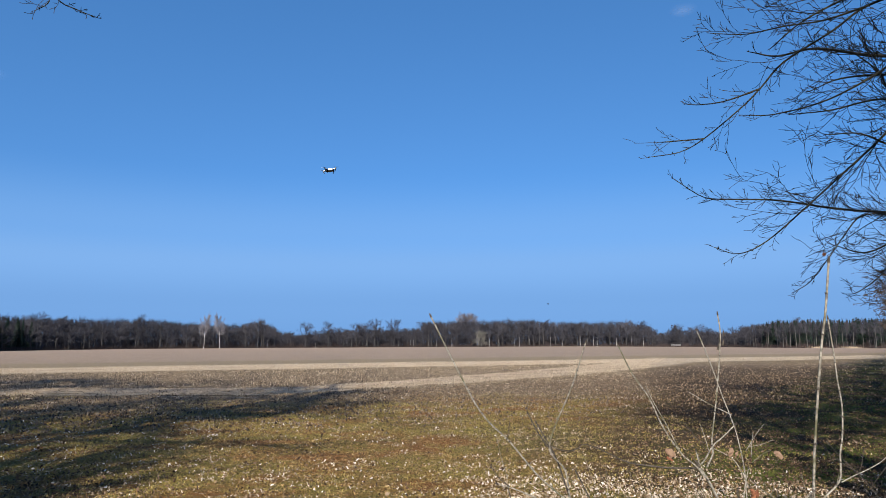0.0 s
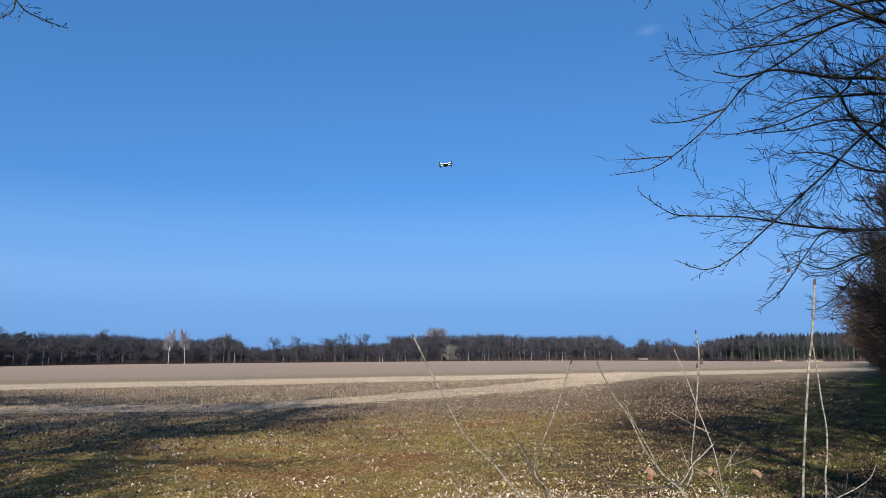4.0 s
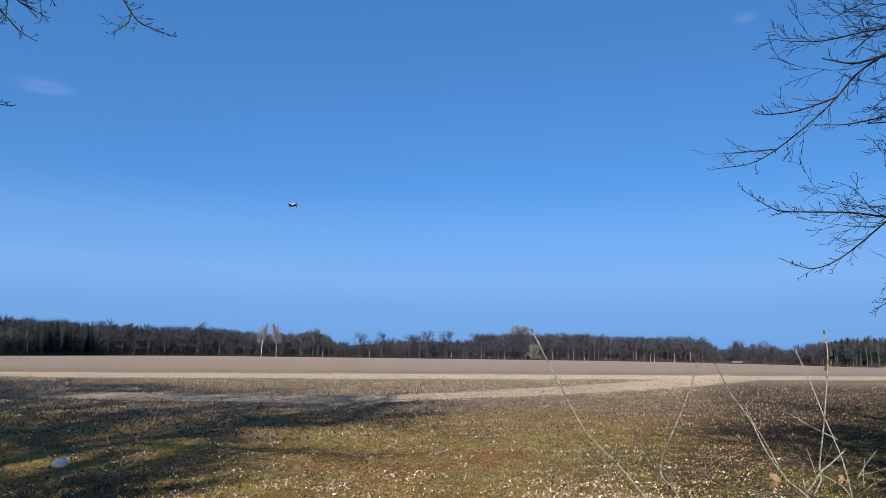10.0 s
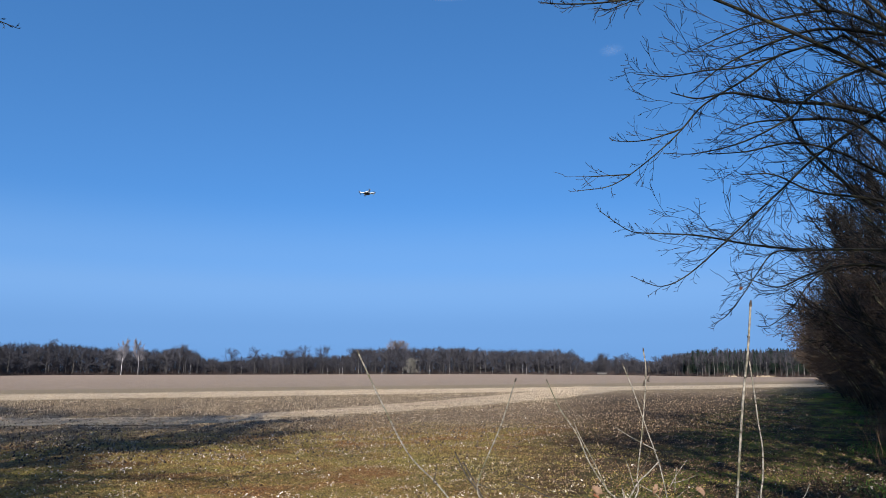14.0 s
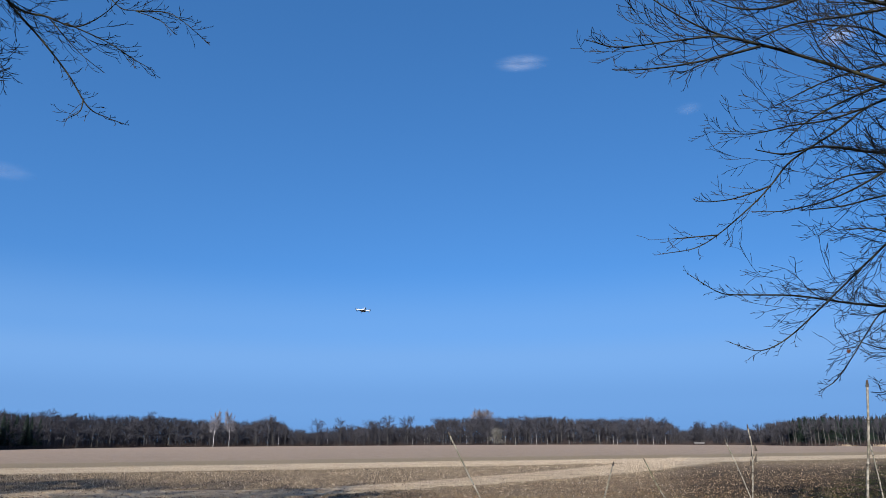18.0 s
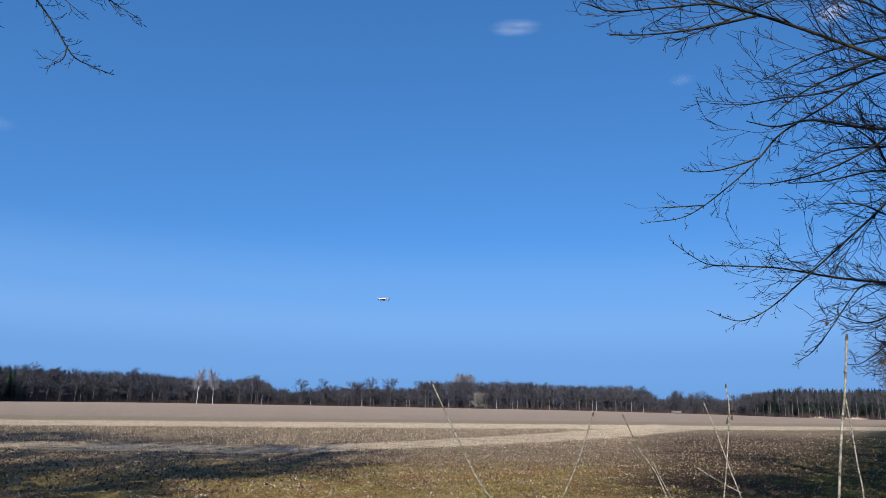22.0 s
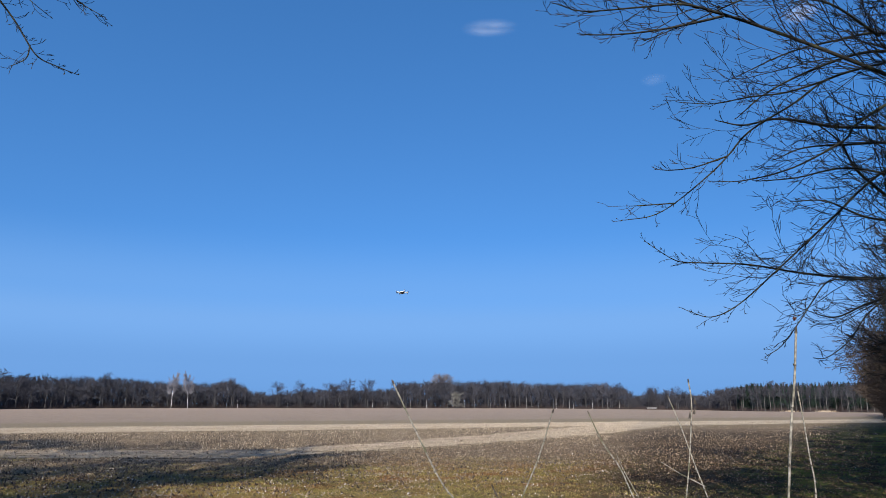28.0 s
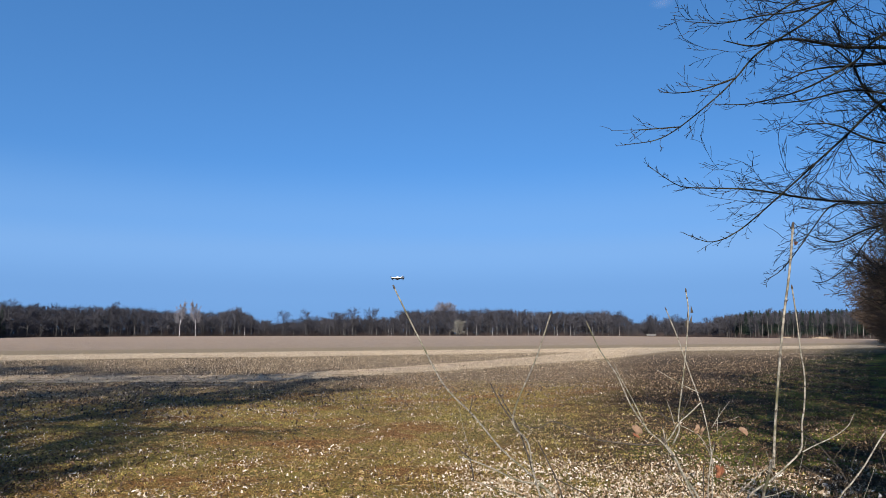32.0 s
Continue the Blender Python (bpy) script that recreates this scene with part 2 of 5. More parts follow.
def ground_material():
    mat = bpy.data.materials.new("field_soil")
    n, l, p = nodes_of(mat)
    vec = n.new("ShaderNodeTexCoord").outputs["Object"]
    sep = n.new("ShaderNodeSeparateXYZ")
    l.new(vec, sep.inputs[0])
    x, y = sep.outputs[0], sep.outputs[1]
    wob = noise_node(n, l, vec, 0.12, 4)
    mid = noise_node(n, l, vec, 0.7, 5, 0.65)
    fine = noise_node(n, l, vec, 7.0, 6, 0.7)
    grit = noise_node(n, l, vec, 38.0, 4, 0.7)
    # long streaks that follow the working direction of the field
    turned = n.new("ShaderNodeMapping")
    turned.inputs["Rotation"].default_value = (0, 0, -math.atan(0.3))
    turned.inputs["Scale"].default_value = (0.05, 1.0, 1.0)
    l.new(vec, turned.inputs["Vector"])
    streak = noise_node(n, l, turned.outputs[0], 1.3, 5, 0.6)
    fine_rows = noise_node(n, l, turned.outputs[0], 5.0, 3, 0.6)
    v = math_node(n, l, "SUBTRACT", y, math_node(n, l, "MULTIPLY", x, 0.3))
    v = math_node(n, l, "ADD", v, math_node(n, l, "MULTIPLY_ADD", wob, 9.0, -4.5))
    v = math_node(n, l, "ADD", v, math_node(n, l, "MULTIPLY_ADD", streak, 7.0, -3.5))
    far_v = math_node(n, l, "SUBTRACT", v, math_node(n, l, "MULTIPLY", x, 0.12))
    # near turf: moss green, dead yellow, bare brown, with dark gaps and pale litter
    flecks = noise_node(n, l, vec, 15.0, 3, 0.75)
    turf = mix_node(n, l, step_node(n, l, mid, 0.36, 0.6), (0.205, 0.098, 0.032), (0.205, 0.155, 0.040))
    turf = mix_node(n, l, step_node(n, l, wob, 0.48, 0.66), turf, (0.135, 0.117, 0.030))
    turf = mix_node(n, l, step_node(n, l, fine, 0.54, 0.70), turf, (0.40, 0.30, 0.115))
    turf = mix_node(n, l, step_node(n, l, grit, 0.49, 0.37), turf, (0.026, 0.017, 0.009))
    turf = mix_node(n, l, step_node(n, l, flecks, 0.62, 0.69), turf, (0.50, 0.42, 0.32))
    # stubble: brown soil with pale flecks
    soil = mix_node(n, l, step_node(n, l, fine, 0.35, 0.65), (0.105, 0.074, 0.046), (0.225, 0.162, 0.098))
    soil = mix_node(n, l, step_node(n, l, grit, 0.44, 0.32), soil, (0.028, 0.019, 0.013))
    soil = mix_node(n, l, step_node(n, l, flecks, 0.55, 0.66), soil, (0.40, 0.32, 0.21))
    straw = mix_node(n, l, step_node(n, l, fine, 0.3, 0.62), (0.27, 0.20, 0.125), (0.56, 0.445, 0.31))
    straw = mix_node(n, l, step_node(n, l, fine_rows, 0.5, 0.66), straw, (0.167, 0.118, 0.068))
    olive = mix_node(n, l, step_node(n, l, fine, 0.35, 0.65), (0.185, 0.142, 0.09), (0.26, 0.20, 0.13))
    tilled = mix_node(n, l, step_node(n, l, streak, 0.3, 0.7), (0.245, 0.180, 0.130), (0.305, 0.230, 0.168))
    tilled = mix_node(n, l, step_node(n, l, mid, 0.35, 0.75), tilled, (0.210, 0.155, 0.115))
    col = mix_node(n, l, step_node(n, l, v, 17, 24), turf, soil)
    col = mix_node(n, l, step_node(n, l, far_v, 51.5, 54.5), col, straw)
    col = mix_node(n, l, step_node(n, l, far_v, 64, 68), col, olive)
    col = mix_node(n, l, step_node(n, l, far_v, 78, 88), col, tilled)
    # a second, curving strip of straw that joins the first one
    rise = math_node(n, l, "MAXIMUM", math_node(n, l, "ADD", x, 7.0), 0.0)
    curve = math_node(n, l, "MULTIPLY_ADD", math_node(n, l, "MULTIPLY", rise, rise), 0.022, 24.8)
    curve = math_node(n, l, "ADD", curve, math_node(n, l, "MULTIPLY", rise, 1.05))
    off = math_node(n, l, "ABSOLUTE", math_node(n, l, "SUBTRACT", math_node(n, l, "ADD", y, math_node(n, l, "MULTIPLY_ADD", streak, 5.0, -2.5)), curve))
    wide = math_node(n, l, "MULTIPLY_ADD", rise, 0.22, 2.0)
    strip = step_node(n, l, math_node(n, l, "DIVIDE", off, wide), 1.25, 0.75)
    strip = math_node(n, l, "MULTIPLY", strip, step_node(n, l, x, -22, -14))
    strip = math_node(n, l, "MULTIPLY", strip, step_node(n, l, x, 24, 18))
    strip = math_node(n, l, "MULTIPLY", strip, math_node(n, l, "MULTIPLY_ADD", step_node(n, l, mid, 0.3, 0.6), 0.35, 0.65))
    col = mix_node(n, l, strip, col, straw)
    # dark, littered soil before the hedge, with shade partly put into the colour
    strewn_shade = math_node(n, l, "SUBTRACT", math_node(n, l, "ADD", x, math_node(n, l, "MULTIPLY_ADD", wob, 5.0, -2.5)), math_node(n, l, "MAXIMUM", math_node(n, l, "MULTIPLY_ADD", y, 0.33, -3.3), 0.4))
    strewn_shade = math_node(n, l, "MULTIPLY", step_node(n, l, strewn_shade, -0.6, 2.8), step_node(n, l, y, 56, 40))
    strewn_shade = math_node(n, l, "MULTIPLY", strewn_shade, 0.88)
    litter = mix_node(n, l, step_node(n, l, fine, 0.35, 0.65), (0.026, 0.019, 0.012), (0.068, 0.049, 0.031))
    col = mix_node(n, l, strewn_shade, col, litter)
    # a mossy verge along the hedge
    edge = math_node(n, l, "SUBTRACT", x, math_node(n, l, "MULTIPLY", y, 0.61))
    verge = step_node(n, l, math_node(n, l, "ADD", edge, math_node(n, l, "MULTIPLY_ADD", wob, 6.0, -3.0)), -4.6, -1.6)
    verge_col = mix_node(n, l, step_node(n, l, mid, 0.42, 0.58), (0.050, 0.038, 0.020), (0.098, 0.108, 0.022))
    verge = math_node(n, l, "MULTIPLY", verge, step_node(n, l, y, 80, 35))
    col = mix_node(n, l, verge, col, verge_col)
    l.new(col, p.inputs["Base Color"])
    p.inputs["Roughness"].default_value = 0.95
    p.inputs["Specular IOR Level"].default_value = 0.1
    height = math_node(n, l, "ADD", math_node(n, l, "MULTIPLY", fine, 1.0), math_node(n, l, "MULTIPLY", grit, 0.35))
    l.new(bump_node(n, l, height, 1.0, 0.14), p.inputs["Normal"])
    return mat


SOIL = ground_material()


# ---- tools for shapes ----
class Soup:
    """Vertices and faces of one mesh, gathered in plain lists."""

    def __init__(self):
        self.v, self.f = [], []

    def tube(self, pts, r0, r1, sides=4, power=1.0):
        n, base = len(pts), len(self.v)
        a = None
        for i, p in enumerate(pts):
            d = pts[min(i + 1, n - 1)] - pts[max(i - 1, 0)]
            if d.length < 1e-6:
                d = Vector((0, 0, 1))
            d.normalize()
            a = d.orthogonal().normalized() if a is None else (a - d * a.dot(d)).normalized()
            b = d.cross(a)
            r = r0 + (r1 - r0) * (i / (n - 1)) ** power
            for k in range(sides):
                w = 2 * math.pi * k / sides
                self.v.append(p + (a * math.cos(w) + b * math.sin(w)) * r)
        for i in range(n - 1):
            for k in range(sides):
                q, k2 = base + i * sides, (k + 1) % sides
                self.f.append((q + k, q + k2, q + sides + k2, q + sides + k))
        top = base + (n - 1) * sides
        self.f.append(tuple(top + k for k in range(sides)))
        self.f.append(tuple(base + k for k in reversed(range(sides))))

    def cone(self, p, q, r):
        """A pointed three-sided twig."""
        d = q - p
        if d.length < 1e-6:
            return
        a = d.orthogonal().normalized() * r
        b = d.normalized().cross(a)
        i = len(self.v)
        self.v += [p + a, p - a * 0.5 + b * 0.87, p - a * 0.5 - b * 0.87, q]
        self.f += [(i, i + 1, i + 3), (i + 1, i + 2, i + 3), (i + 2, i, i + 3)]

    def leaf(self, p, size, tilt, turn, curl, rng):
        """One lobed, crumpled dead leaf: a ragged outline round a sunken midrib."""
        m = Matrix.Translation(p) @ Euler((tilt[0], tilt[1], turn)).to_matrix().to_4x4()
        i, n, slim = len(self.v), 7, rng.uniform(0.45, 0.95)
        self.v.append(m @ Vector((rng.uniform(-0.15, 0.15) * size, 0, -curl * size * 0.3)))
        fold = rng.uniform(-0.9, 0.9)
        for k in range(n):
            w = 2 * math.pi * (k + 0.5 * rng.random()) / n
            r = size * 0.5 * (0.35 + 0.95 * rng.random())
            u, s = math.cos(w) * r * 1.3, math.sin(w) * r * slim
            self.v.append(m @ Vector((u, s, curl * abs(s) * 1.4 + fold * curl * u + 0.5 * size * (rng.random() - 0.4))))
        for k in range(n):
            self.f.append((i, i + 1 + k, i + 1 + (k + 1) % n))

    def crumpled(self, size, rng):
        """A withered leaf: an oval sheet, folded along its rib and crumpled."""
        i, n = len(self.v), 6
        seed = rng.uniform(0, 50)
        for a in range(n + 1):
            for b in range(n + 1):
                u, w = a / n * 2 - 1, b / n * 2 - 1
                wide = math.sqrt(max(0.02, 1 - u * u)) * (0.75 + 0.3 * math.sin(9 * u))
                z = 0.5 * abs(w) * wide + 0.55 * noise.noise((u * 1.6 + seed, w * 1.6, seed)) + 0.35 * u * u
                self.v.append(Vector((u * 0.5, w * wide * 0.36, z * 0.42)) * size)
        for a in range(n):
            for b in range(n):
                q = i + a * (n + 1) + b
                self.f.append((q, q + 1, q + n + 2, q + n + 1))

    def blade(self, p, d, w):
        s = Vector((-d.y, d.x, 0))
        s = (s.normalized() if s.length > 1e-5 else Vector((1, 0, 0))) * w
        i = len(self.v)
        self.v += [p - s, p + s, p + d * 0.6 + s * 0.6, p + d + Vector((0, 0, -0.12 * d.length))]
        self.f += [(i, i + 1, i + 2), (i, i + 2, i + 3)]

    def mesh(self, name, mat, smooth=False):
        me = bpy.data.meshes.new(name)
        me.from_pydata([tuple(c) for c in self.v], [], self.f)
        if smooth:
            me.polygons.foreach_set("use_smooth", [True] * len(me.polygons))
        me.materials.append(mat)
        me.update()
        return me


def part(name, shape, mat, parent, label="", smooth=False):
    """Links a Soup or a bmesh as one mesh object under a thing or a part."""
    if isinstance(shape, Soup):
        me = shape.mesh(name, mat, smooth)
    else:
        me = bpy.data.meshes.new(name)
        shape.to_mesh(me)
        shape.free()
        if smooth:
            me.polygons.foreach_set("use_smooth", [True] * len(me.polygons))
        me.materials.append(mat)
    ob = new(name, me)
    ob.parent = parent
    return tagged(ob, label)


def spline(pts, n=4):
    """Catmull-Rom through the points."""
    pts = [Vector(p) for p in pts]
    ext = [pts[0] * 2 - pts[1], *pts, pts[-1] * 2 - pts[-2]]
    out = []
    for i in range(1, len(ext) - 2):
        a, b, c, d = ext[i - 1:i + 3]
        for k in range(n):
            t = k / n
            out.append(0.5 * (2 * b + (c - a) * t + (2 * a - 5 * b + 4 * c - d) * t * t + (3 * b - a - 3 * c + d) * t ** 3))
    return out + [pts[-1]]


def jitter(rng, s):
    return Vector((rng.uniform(-s, s), rng.uniform(-s, s), rng.uniform(-s, s)))


def grow(soup, p, d, length, r, depth, kids, spread, up, rng, wild=0.22, segs=4, thin=0.3, tip=0.0, bud=False, short=1.0):
    """A branch that wanders and bears smaller ones."""
    pts, dirs = [p.copy()], [d.copy()]
    for i in range(segs):
        d = (d + jitter(rng, wild) + Vector((0, 0, up))).normalized()
        p = p + d * (length / segs)
        pts.append(p.copy())
        dirs.append(d.copy())
    if depth == 0 and segs == 1:
        soup.cone(pts[0], pts[-1], r)
    else:
        soup.tube(pts, r, max(r * thin, tip), 5 if r > 0.03 else (4 if r > 0.012 else 3))
    if bud:
        soup.cone(pts[-1] - dirs[-1] * 0.006, pts[-1] + dirs[-1] * 0.022, max(r, tip) * 1.5)
    if depth <= 0:
        return
    for k in range(kids):
        t = 0.2 + 0.8 * (k + rng.random()) / kids
        f = t * segs
        i = min(int(f), segs - 1)
        q = pts[i].lerp(pts[i + 1], f - i)
        side = dirs[i].orthogonal().normalized()
        side.rotate(Matrix.Rotation(rng.uniform(0, 6.283), 3, dirs[i]))
        a = spread * rng.uniform(0.6, 1.2)
        nd = (dirs[i] * math.cos(a) + side * math.sin(a)).normalized()
        s = max(2, segs - 1) if depth > 1 else (1 if not bud else 3)
        grow(soup, q, nd, length * short * rng.uniform(0.32, 0.62) * (1.15 - 0.55 * t), max(r * 0.55 * (1 - 0.4 * t), tip), depth - 1, max(2, kids - 1), spread, up, rng, wild, s, thin, tip, bud, short)


def smooth01(a, lo, hi):
    t = min(max((a - lo) / (hi - lo), 0), 1)
    return t * t * (3 - 2 * t)


def ground_z(x, y):
    """The lie of the land: level, falling a little towards the far right."""
    return -1.0 * smooth01(x, 40, 200) * smooth01(y, 90, 280)


def rough_z(x, y):
    far = max(0.0, 1 - math.hypot(x, y) / 90)
    return ground_z(x, y) + far * (0.035 * noise.noise((x * 1.1, y * 1.1, 0)) + 0.022 * noise.noise((x * 4.3, y * 4.3, 5)) + 0.05 * noise.noise((x * 0.23, y * 0.23, 9)))


# ---- the ground: one sheet to the horizon ----
def build_ground():
    def axis(inner_lo, inner_hi, step, outer_lo, outer_hi):
        a = [inner_lo + i * step for i in range(int((inner_hi - inner_lo) / step) + 1)]
        s = step
        while a[-1] < outer_hi:
            s *= 1.13
            a.append(a[-1] + s)
        s, low = step, []
        while inner_lo - sum(low) > outer_lo:
            s *= 1.13
            low.append(s)
        x = inner_lo
        for s in low:
            x -= s
            a.insert(0, x)
        return a
    xs, ys = axis(-14, 16, 0.16, -3200, 3200), axis(4, 30, 0.16, -1500, 4200)
    soup = Soup()
    soup.v = [(x, y, rough_z(x, y)) for y in ys for x in xs]
    w = len(xs)
    soup.f = [(j * w + i, j * w + i + 1, (j + 1) * w + i + 1, (j + 1) * w + i) for j in range(len(ys) - 1) for i in range(w - 1)]
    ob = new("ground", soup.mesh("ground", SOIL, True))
    tagged(ob, "harvested field with mossy turf, straw strips and bare tilled soil", "field", kind="structure")


build_ground()


# ---- the far edge of the field: a wood of bare trees ----
def deciduous(name, seed, crown_mat, trunk_mat, width, low, limbs, label, dense=1.0, lean=0.0):
    """A bare tree of unit height, as trunk and crown of limbs and twigs."""
    rng = random.Random(seed)
    root = tagged(new(name), label, "tree", "trees of the wood edge")
    trunk, crown = Soup(), Soup()
    pts = [Vector((0, 0, -0.02))]
    for i in range(5):
        pts.append(Vector((lean * (i + 1) / 5 + rng.uniform(-0.012, 0.012), rng.uniform(-0.012, 0.012), 0.17 * (i + 1))))
    trunk.tube(pts, 0.017, 0.004, 6)
    for k in range(limbs):
        t = low + (0.86 - low) * (k + rng.random()) / limbs
        i = min(int(t / 0.17), 4)
        q = pts[i].lerp(pts[i + 1], t / 0.17 - i)
        a = rng.uniform(0, 6.283)
        rise = 0.25 + 1.1 * t + rng.uniform(-0.2, 0.3)
        d = Vector((math.cos(a), math.sin(a), rise)).normalized()
        reach = width * (1.15 - 0.75 * abs(t - 0.5)) * rng.uniform(0.75, 1.15)
        grow(crown, q, d, min(reach, (1.02 - t) * 1.1 + 0.05), 0.008, 2, int(8 * dense), 0.8, 0.05, rng, 0.28, 4, 0.45, 0.0030)
    part("trunk", trunk, trunk_mat, root)
    part("crown", crown, crown_mat, root)
    return root


def conifer(name, seed, label):
    rng = random.Random(seed)
    root = tagged(new(name), label, "tree", "spruces of the wood edge")
    trunk, crown = Soup(), Soup()
    trunk.tube([Vector((0, 0, -0.02)), Vector((0, 0, 0.5)), Vector((0, 0, 1.0))], 0.014, 0.002, 6)
    for k in range(420):
        t = 0.12 + 0.88 * (k / 420)
        a = k * 2.4 + rng.random()
        r = 0.17 * (1.02 - t) ** 0.8 * rng.uniform(0.7, 1.15)
        p = Vector((0, 0, t))
        q = p + Vector((math.cos(a) * r, math.sin(a) * r, -0.25 * r + 0.02))
        crown.cone(p, q, 0.012)
        for s in (-0.7, 0.7):
            m = p.lerp(q, 0.45)
            crown.cone(m, m + Vector((math.cos(a + s) * r * 0.5, math.sin(a + s) * r * 0.5, -0.2 * r)), 0.009)
    part("trunk", trunk, FAR_TRUNK, root)
    part("crown", crown, NEEDLES, root)
    return root


def scaled(x, y, z, h, w, turn):
    return pose(x, y, z, 0, 0, turn) @ Matrix.Diagonal((w, w, h, 1))


placed = set()


def put(kind, m):
    """Sets the first of a kind at the pose and scale m, and copies of it from then on."""
    if kind.name in placed:
        return copy_thing(kind, m @ Matrix.Diagonal((1 / kind.scale.x, 1 / kind.scale.y, 1 / kind.scale.z, 1)))
    placed.add(kind.name)
    kind.matrix_basis = m
    return kind


def skyline(a):
    """Height of the wood's edge in degrees above the eye, against the bearing in degrees."""
    marks = [(-48, 2.3), (-40, 2.35), (-36, 2.25), (-33, 2.05), (-28, 2.05), (-25, 2.05), (-22.5, 1.8), (-20, 1.65), (-18.6, 1.65), (-17, 2.0), (-15.6, 1.5),
             (-14, 1.0), (-10, 1.55), (-7.5, 1.7), (-5, 1.6), (-3, 1.95), (0, 1.95), (4, 2.05), (7, 1.85), (11, 1.72), (13, 1.75), (14.5, 1.5), (15.5, 1.0),
             (17, 1.35), (19, 1.2), (20.5, 0.95), (22.5, 1.4), (24, 1.72), (27, 1.72), (34, 1.75), (46, 1.8)]
    for (a0, h0), (a1, h1) in zip(marks, marks[1:]):
        if a <= a1:
            return h0 + (h1 - h0) * (a - a0) / (a1 - a0)
    return 1.7


def wood_distance(a):
    return 420 - 190 * smooth01(a, -22, -44) - 95 * smooth01(a, 18, 25)


def build_wood():
    rng = random.Random(11)
    oak = "bare brown broad-crowned tree at the far field edge"
    tall = "tall slim bare tree in the far wood"
    kinds = [deciduous("tree", 1, FAR_CROWN, FAR_TRUNK, 0.42, 0.28, 15, oak), deciduous("tree", 2, FAR_CROWN, FAR_TRUNK, 0.38, 0.30, 16, oak),
             deciduous("tree", 3, FAR_CROWN, FAR_TRUNK, 0.27, 0.38, 17, tall), deciduous("tree", 4, FAR_CROWN, FAR_TRUNK, 0.24, 0.42, 17, tall),
             deciduous("tree", 5, FAR_CROWN, FAR_TRUNK, 0.34, 0.22, 18, "bushy bare brown tree at the far field edge")]
    spruce = [conifer("spruce", 7, "dark green spruce among bare trees"), conifer("spruce", 8, "dark green spruce among bare trees")]

    def plant(kind, bearing, dist, height, width):
        a = radians(bearing)
        x, y = dist * math.sin(a), dist * math.cos(a)
        m = scaled(x, y, ground_z(x, y), height, width, rng.uniform(0, 360))
        return put(kind, m)

    for row in range(3):
        b = -47.0
        while b < 39:
            d = wood_distance(b) + 3 + row * 11 + rng.uniform(-4, 4)
            top = skyline(b) * (rng.uniform(0.80, 1.02) if row else rng.uniform(0.66, 0.99))
            gap = -15.4 < b < -3.4 or 14.8 < b < 21
            if gap and row == 2 and rng.random() < 0.5:
                b += 0.8
                continue
            h = d * math.tan(radians(top)) + 1.6 - ground_z(d * math.sin(radians(b)), d * math.cos(radians(b)))
            kind = rng.choice(kinds[2:] if not gap else kinds)
            wide = h * rng.uniform(1.1, 1.4) if kind in kinds[2:] else h * rng.uniform(0.9, 1.1)
            plant(kind, b, d, h, wide)
            b += rng.uniform(0.85, 1.4) * (1.25 if gap and row < 2 else 1.0)
    # single oaks that stand above their neighbours
    for bearing, top, k in ((-17.0, 2.05, 0), (-13.2, 1.75, 1), (-11.4, 1.9, 2), (-9.1, 1.72, 0), (-7.6, 2.0, 1), (-6.0, 2.02, 0), (-3.7, 1.85, 2), (13.0, 1.82, 0),
                            (14.2, 1.72, 1), (16.9, 1.5, 0), (18.6, 1.45, 1), (21.0, 1.25, 0), (-32.5, 2.3, 1), (-26.0, 2.25, 4)):
        d = wood_distance(bearing) - 3
        h = d * math.tan(radians(top)) + 1.6
        plant(kinds[k], bearing, d, h, h * 0.95)
    # low bushy trees that close the wood's edge
    b = -46.0
    while b < 36:
        d = wood_distance(b) - rng.uniform(0, 6)
        x, y = d * math.sin(radians(b)), d * math.cos(radians(b))
        h = (d * math.tan(radians(skyline(b))) + 1.6) * rng.uniform(0.42, 0.74)
        plant(kinds[4], b, d, h, h * rng.uniform(1.5, 2.1))
        b += rng.uniform(1.2, 3.0)
    # slim pale trunks at the front of the wood
    pole = deciduous("tree", 6, FAR_CROWN, PALE_TRUNK, 0.22, 0.52, 15, "slim grey-trunked bare tree before the wood")
    poles = [21.8 + 0.42 * k for k in range(29)]
    for bearing in (-9.5, -3.2, 1.0, 6.0, 9.2, 15.0, *poles):
        d = wood_distance(bearing) - 5
        h = (d * math.tan(radians(skyline(bearing))) + 1.6) * rng.uniform(0.82, 0.95)
        plant(pole, bearing + rng.uniform(-0.15, 0.15), d, h, h * rng.uniform(0.6, 0.9))
    for bearing in (-38.1, -37.6, -37.2, -36.9, -36.5, -36.2, -35.9, -35.6, -35.2, -34.9, -34.5, -34.2, -33.8, -33.5, -33.0, *[23.2 + 0.27 * k for k in range(46)], -39.0, -40.5):
        left = bearing < -30
        d = wood_distance(bearing) + (2 if left else 12)
        h = d * math.tan(radians(skyline(bearing) * (rng.uniform(0.85, 1.0) if left else rng.uniform(0.97, 1.07)))) + 1.6
        plant(rng.choice(spruce), bearing + rng.uniform(-0.15, 0.15), d, h, h * rng.uniform(0.9, 1.4))
    # the white birches, and a pale round bush
    birch = deciduous("birch", 22, PALE_CROWN, BIRCH_BARK, 0.33, 0.34, 24, "white-barked birch with a pale bare crown", 1.2, 0.10)
    for child in birch.children:
        if child.name.startswith("trunk"):
            child.data.transform(Matrix.Diagonal((0.62, 0.62, 0.93, 1)))
